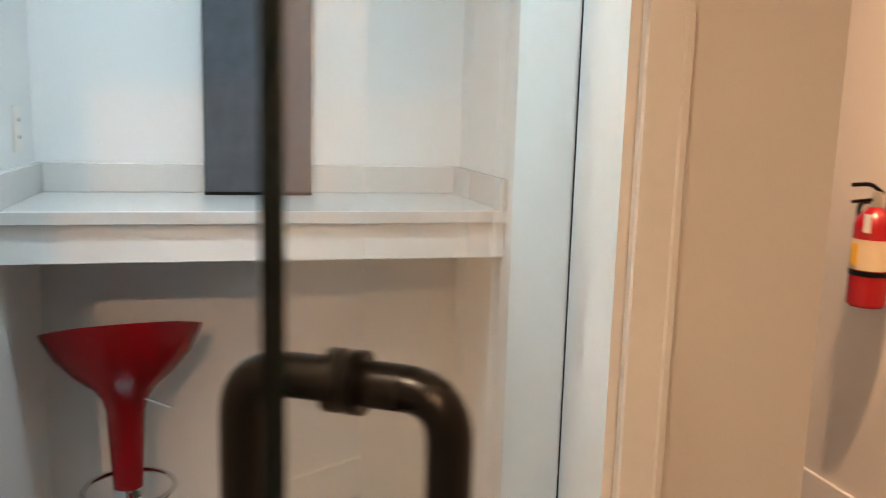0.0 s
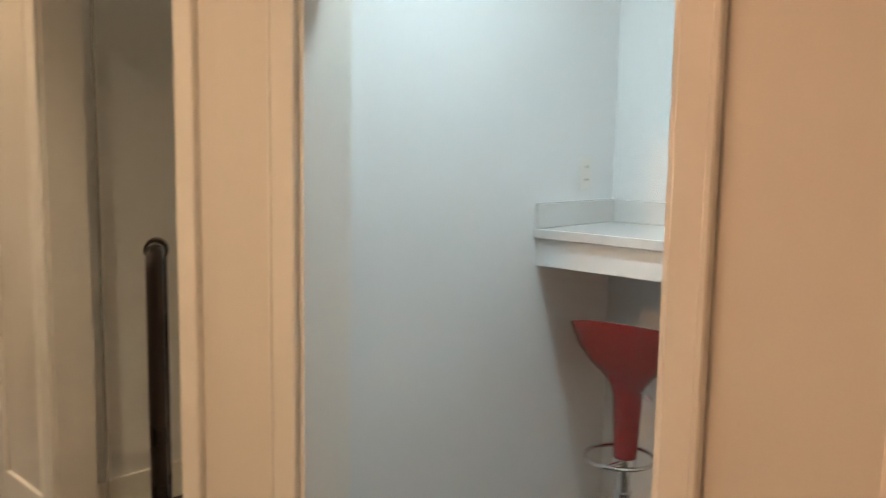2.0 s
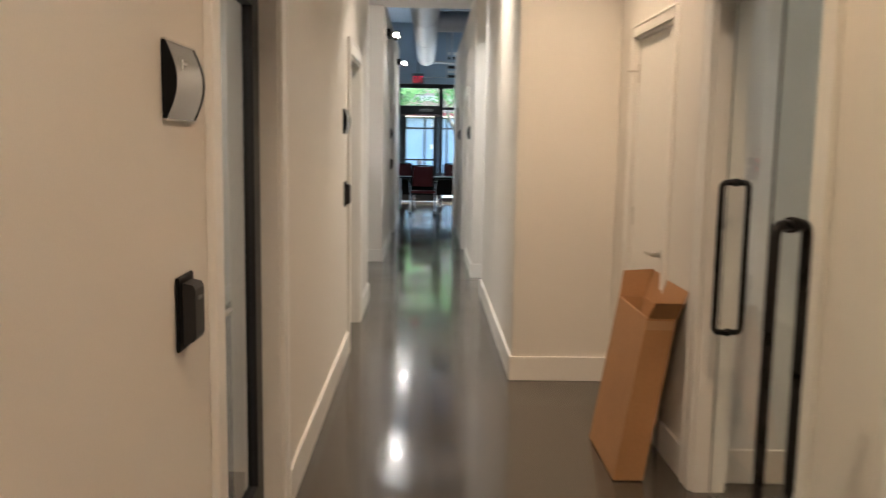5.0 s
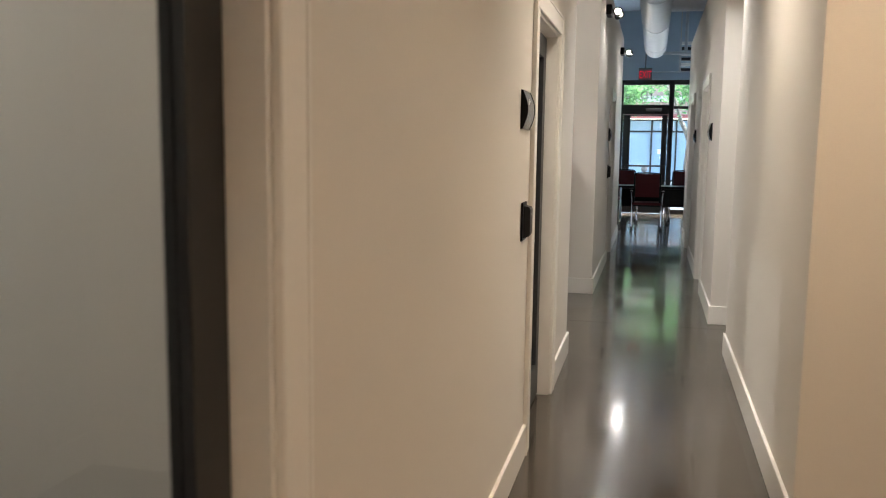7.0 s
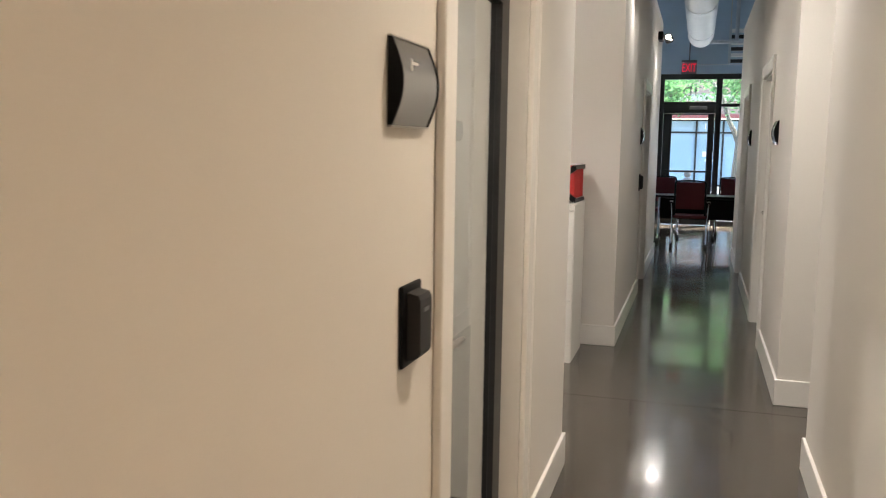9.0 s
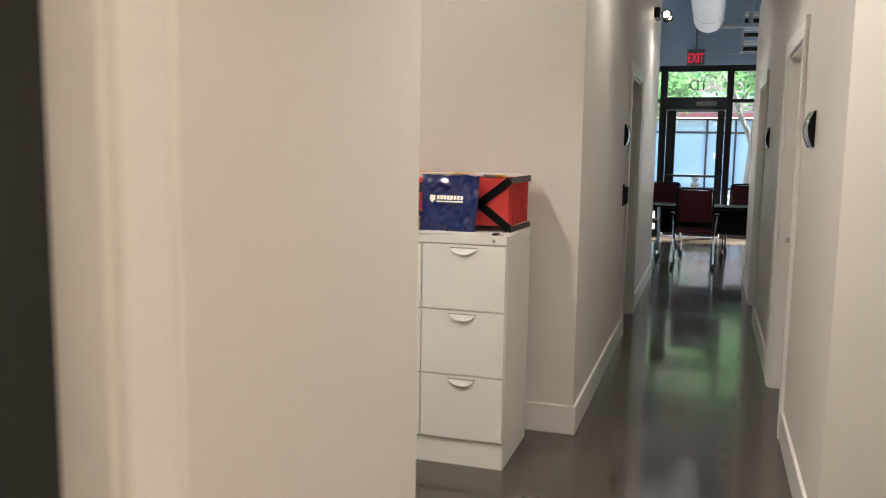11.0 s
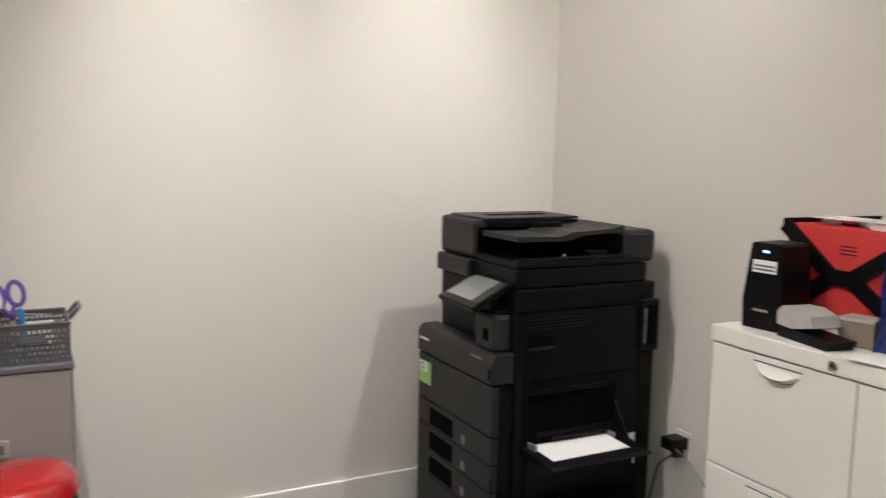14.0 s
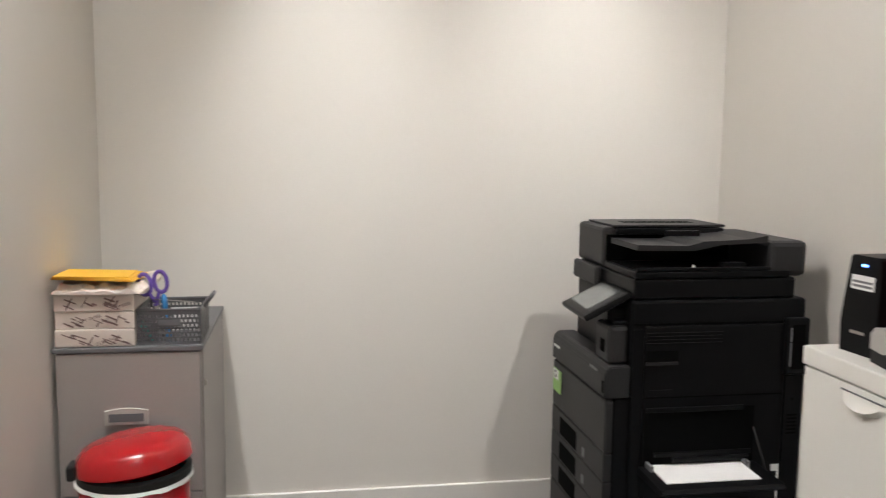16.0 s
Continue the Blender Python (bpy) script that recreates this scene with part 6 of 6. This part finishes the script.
def facade():
    b = thing("shop_building", "brick shop building with a glazed unit across the street", "building")
    x = -38.0
    part("brick_wall", wall_x(-30, 30, 0, 0.4, 8.0, [(-2.6, 2.2, 0.0, 2.65), (6.0, 11.0, 0.4, 3.0), (-11.0, -6.0, 0.4, 3.0)]), BRICK, b, "red brick wall").matrix_local = pose(x, 0, 0, 0, 0, 90)
    part("render_bay", block(x - 0.05, x + 0.12, 2.4, 5.2, 0.0, 7.0), STUCCO, b, "pale rendered bay")
    part("stone_course", blocks((x + 0.0005, x + 0.08, -30, -2.7, 0.75, 0.95), (x + 0.0005, x + 0.08, -30, 2.39, 3.3, 3.55)), LIMESTONE, b, "cast stone course")
    part("fascia", block(x + 0.0005, x + 0.25, -2.7, 2.3, 2.62, 2.78), AWNING, b, "red fascia board")
    part("shop_pane", block(x - 0.20, x - 0.18, -2.6, 2.2, 0.0, 2.6), SHOP_GLASS, b, "blue tinted shop glass, colour paled and blued for sky light")
    for y in (-2.6, -1.35, -0.05, 0.95, 2.12):
        part("shop_mullion", block(x - 0.1795, x - 0.10, y, y + 0.07, 0, 2.6), BLACK_ALU, b)
    for z in (0.0, 2.05, 2.53):
        part("shop_rail", block(x - 0.1795, x - 0.12, -2.53, 2.12, z, z + 0.07), BLACK_ALU, b)
    part("number_plate", block(x - 0.17, x - 0.13, 0.05, 0.93, 2.13, 2.50), SHOP_GLASS, b)
    words("unit_number", "1D", 0.34, WHITE_INK, pose(x - 0.125, 0.45, 2.31, 90, 0, 90), b)
    part("door_decal", blocks((x - 0.1795, x - 0.175, 0.25, 0.75, 1.15, 1.35), (x - 0.1795, x - 0.175, 0.35, 0.65, 0.95, 1.05)), WHITE_INK, b, "white illegible door lettering")
    for y0 in (6.0, -11.0):
        part("window_pane", block(x - 0.2, x - 0.18, y0, y0 + 5, 0.4, 3.0), SHOP_GLASS, b)
    part("wall_lantern", lathe([(0, 0), (0.06, 0.02), (0.12, 0.1), (0.14, 0.5), (0.05, 0.62), (0, 0.66)], 8), BLACK_ALU, b, "black wall lantern").matrix_local = pose(x + 0.2, -4.55, 2.2)
    part("parapet", block(x - 0.35, x + 0.15, -30, 30, 8.0005, 8.25), LIMESTONE, b, "stone parapet")


facade()


def street_tree(x, y, h, seed):
    t = thing("street_tree", "leafy street tree with a pale forked trunk", "tree", pose(x, y, -0.02), group="street trees")
    rnd = random.Random(seed)
    bm = bmesh.new()
    tips = []

    def limb(p, d, length, r, level):
        pts = [p]
        for k in range(4):
            d = (d + Vector((rnd.uniform(-.12, .12), rnd.uniform(-.12, .12), 0.04))).normalized()
            pts.append(pts[-1] + d * length / 4)
        for k in range(4):
            a, b, ra, rb = pts[k], pts[k + 1], r * (1 - 0.12 * k), r * (1 - 0.12 * (k + 1))
            u = (b - a).normalized().orthogonal().normalized()
            v = (b - a).normalized().cross(u)
            n = 8 if level < 2 else 5
            ring = [[bm.verts.new(c + q * (math.cos(2 * math.pi * i / n) * u + math.sin(2 * math.pi * i / n) * v)) for i in range(n)] for c, q in ((a, ra), (b, rb))]
            for i in range(n):
                bm.faces.new((ring[0][i], ring[0][(i + 1) % n], ring[1][(i + 1) % n], ring[1][i]))
        if level >= 2:
            tips.extend(pts[1:])
        if level < 3:
            for k in range(3 if level else 4):
                a = rnd.uniform(0, 2 * math.pi)
                out = Vector((math.cos(a), math.sin(a), 0))
                limb(pts[rnd.choice((3, 4))], (d * 0.75 + out * rnd.uniform(0.5, 0.9)).normalized(), length * rnd.uniform(0.6, 0.8), r * 0.55, level + 1)
    limb(Vector((0, 0, 0)), Vector((0.02, 0.03, 1)), h * 0.38, 0.13, 0)
    part("trunk", bm, BARK, t, "pale grey trunk and limbs", True)
    verts, faces = [], []
    for p in tips:
        for k in range(24):
            c = p + Vector((rnd.gauss(0, 0.32), rnd.gauss(0, 0.32), rnd.gauss(0, 0.26)))
            u = Vector((rnd.uniform(-1, 1), rnd.uniform(-1, 1), rnd.uniform(-0.6, 0.6))).normalized()
            v = u.orthogonal().normalized()
            s = rnd.uniform(0.05, 0.09)
            i = len(verts)
            verts += [c - u * s, c + v * s * 0.5, c + u * s, c - v * s * 0.5]
            faces.append((i, i + 1, i + 2, i + 3))
    me = bpy.data.meshes.new("crown")
    me.from_pydata(verts, [], faces)
    me.materials.append(LEAF)
    crown = new("crown", me)
    crown.parent = t
    tagged(crown, "bright green leafy crown")


street_tree(-25.2, 0.95, 5.6, 11)
street_tree(-24.4, -2.8, 5.4, 5)
street_tree(-30.8, 2.4, 5.8, 23)
street_tree(-33.9, -2.4, 5.6, 31)


def bollard(x, y):
    b = thing("bollard", "dark cast iron street bollard with a ball top", "bollard", pose(x, y, -0.02))
    part("post", lathe([(0, 0), (0.14, 0), (0.14, 0.08), (0.10, 0.14), (0.09, 0.72), (0.11, 0.76), (0.06, 0.80), (0, 0.80)], 16), DARK_GREY, b, "", True)
    part("finial", lathe([(0, 0.80), (0.05, 0.81), (0.09, 0.87), (0.07, 0.95), (0, 0.98)], 16), DARK_GREY, b, "", True)


bollard(-24.3, -0.12)


def parked_car(x, y, a):
    c = thing("parked_car", "silver parked car at the kerb", "car", pose(x, y, -0.16, 0, 0, a))
    body = [(-2.15, 0.35), (-2.2, 0.62), (-2.0, 0.85), (-1.15, 0.95), (-0.55, 1.40), (0.75, 1.43), (1.45, 1.02), (2.1, 0.92), (2.2, 0.6), (2.15, 0.33)]
    bm = prism(body, -0.86, 0.86)
    bmesh.ops.bevel(bm, geom=bm.edges[:], offset=0.05, segments=2, affect="EDGES")
    part("body", bm, CAR_PAINT, c, "", True)
    for s in (-1, 1):
        y0, y1 = sorted((s * 0.865, s * 0.875))
        part("side_window", prism([(-1.0, 0.97), (-0.52, 1.33), (0.70, 1.36), (1.22, 1.02)], y0, y1), SHOP_GLASS, c, "dark side window")
        for xx in (-1.38, 1.32):
            w = lathe([(0, -0.10), (0.31, -0.10), (0.32, -0.06), (0.32, 0.06), (0.31, 0.10), (0, 0.10)], 28)
            w.transform(pose(xx, s * 0.80, 0.325, 90))
            wheel = part("wheel", w, RUBBER, c, "black tyre", True)
            rim = lathe([(0, -0.112), (0.19, -0.112), (0.20, -0.101), (0.20, 0.101), (0.19, 0.112), (0, 0.112)], 20)
            rim.transform(pose(xx, s * 0.80, 0.325, 90))
            part("rim", rim, CHROME, wheel, "bright alloy rim", True)
    part("headlight", blocks((-2.215, -2.16, -0.75, -0.45, 0.62, 0.74), (-2.215, -2.16, 0.45, 0.75, 0.62, 0.74)), CHROME, c)


parked_car(-28.9, 3.35, 90)
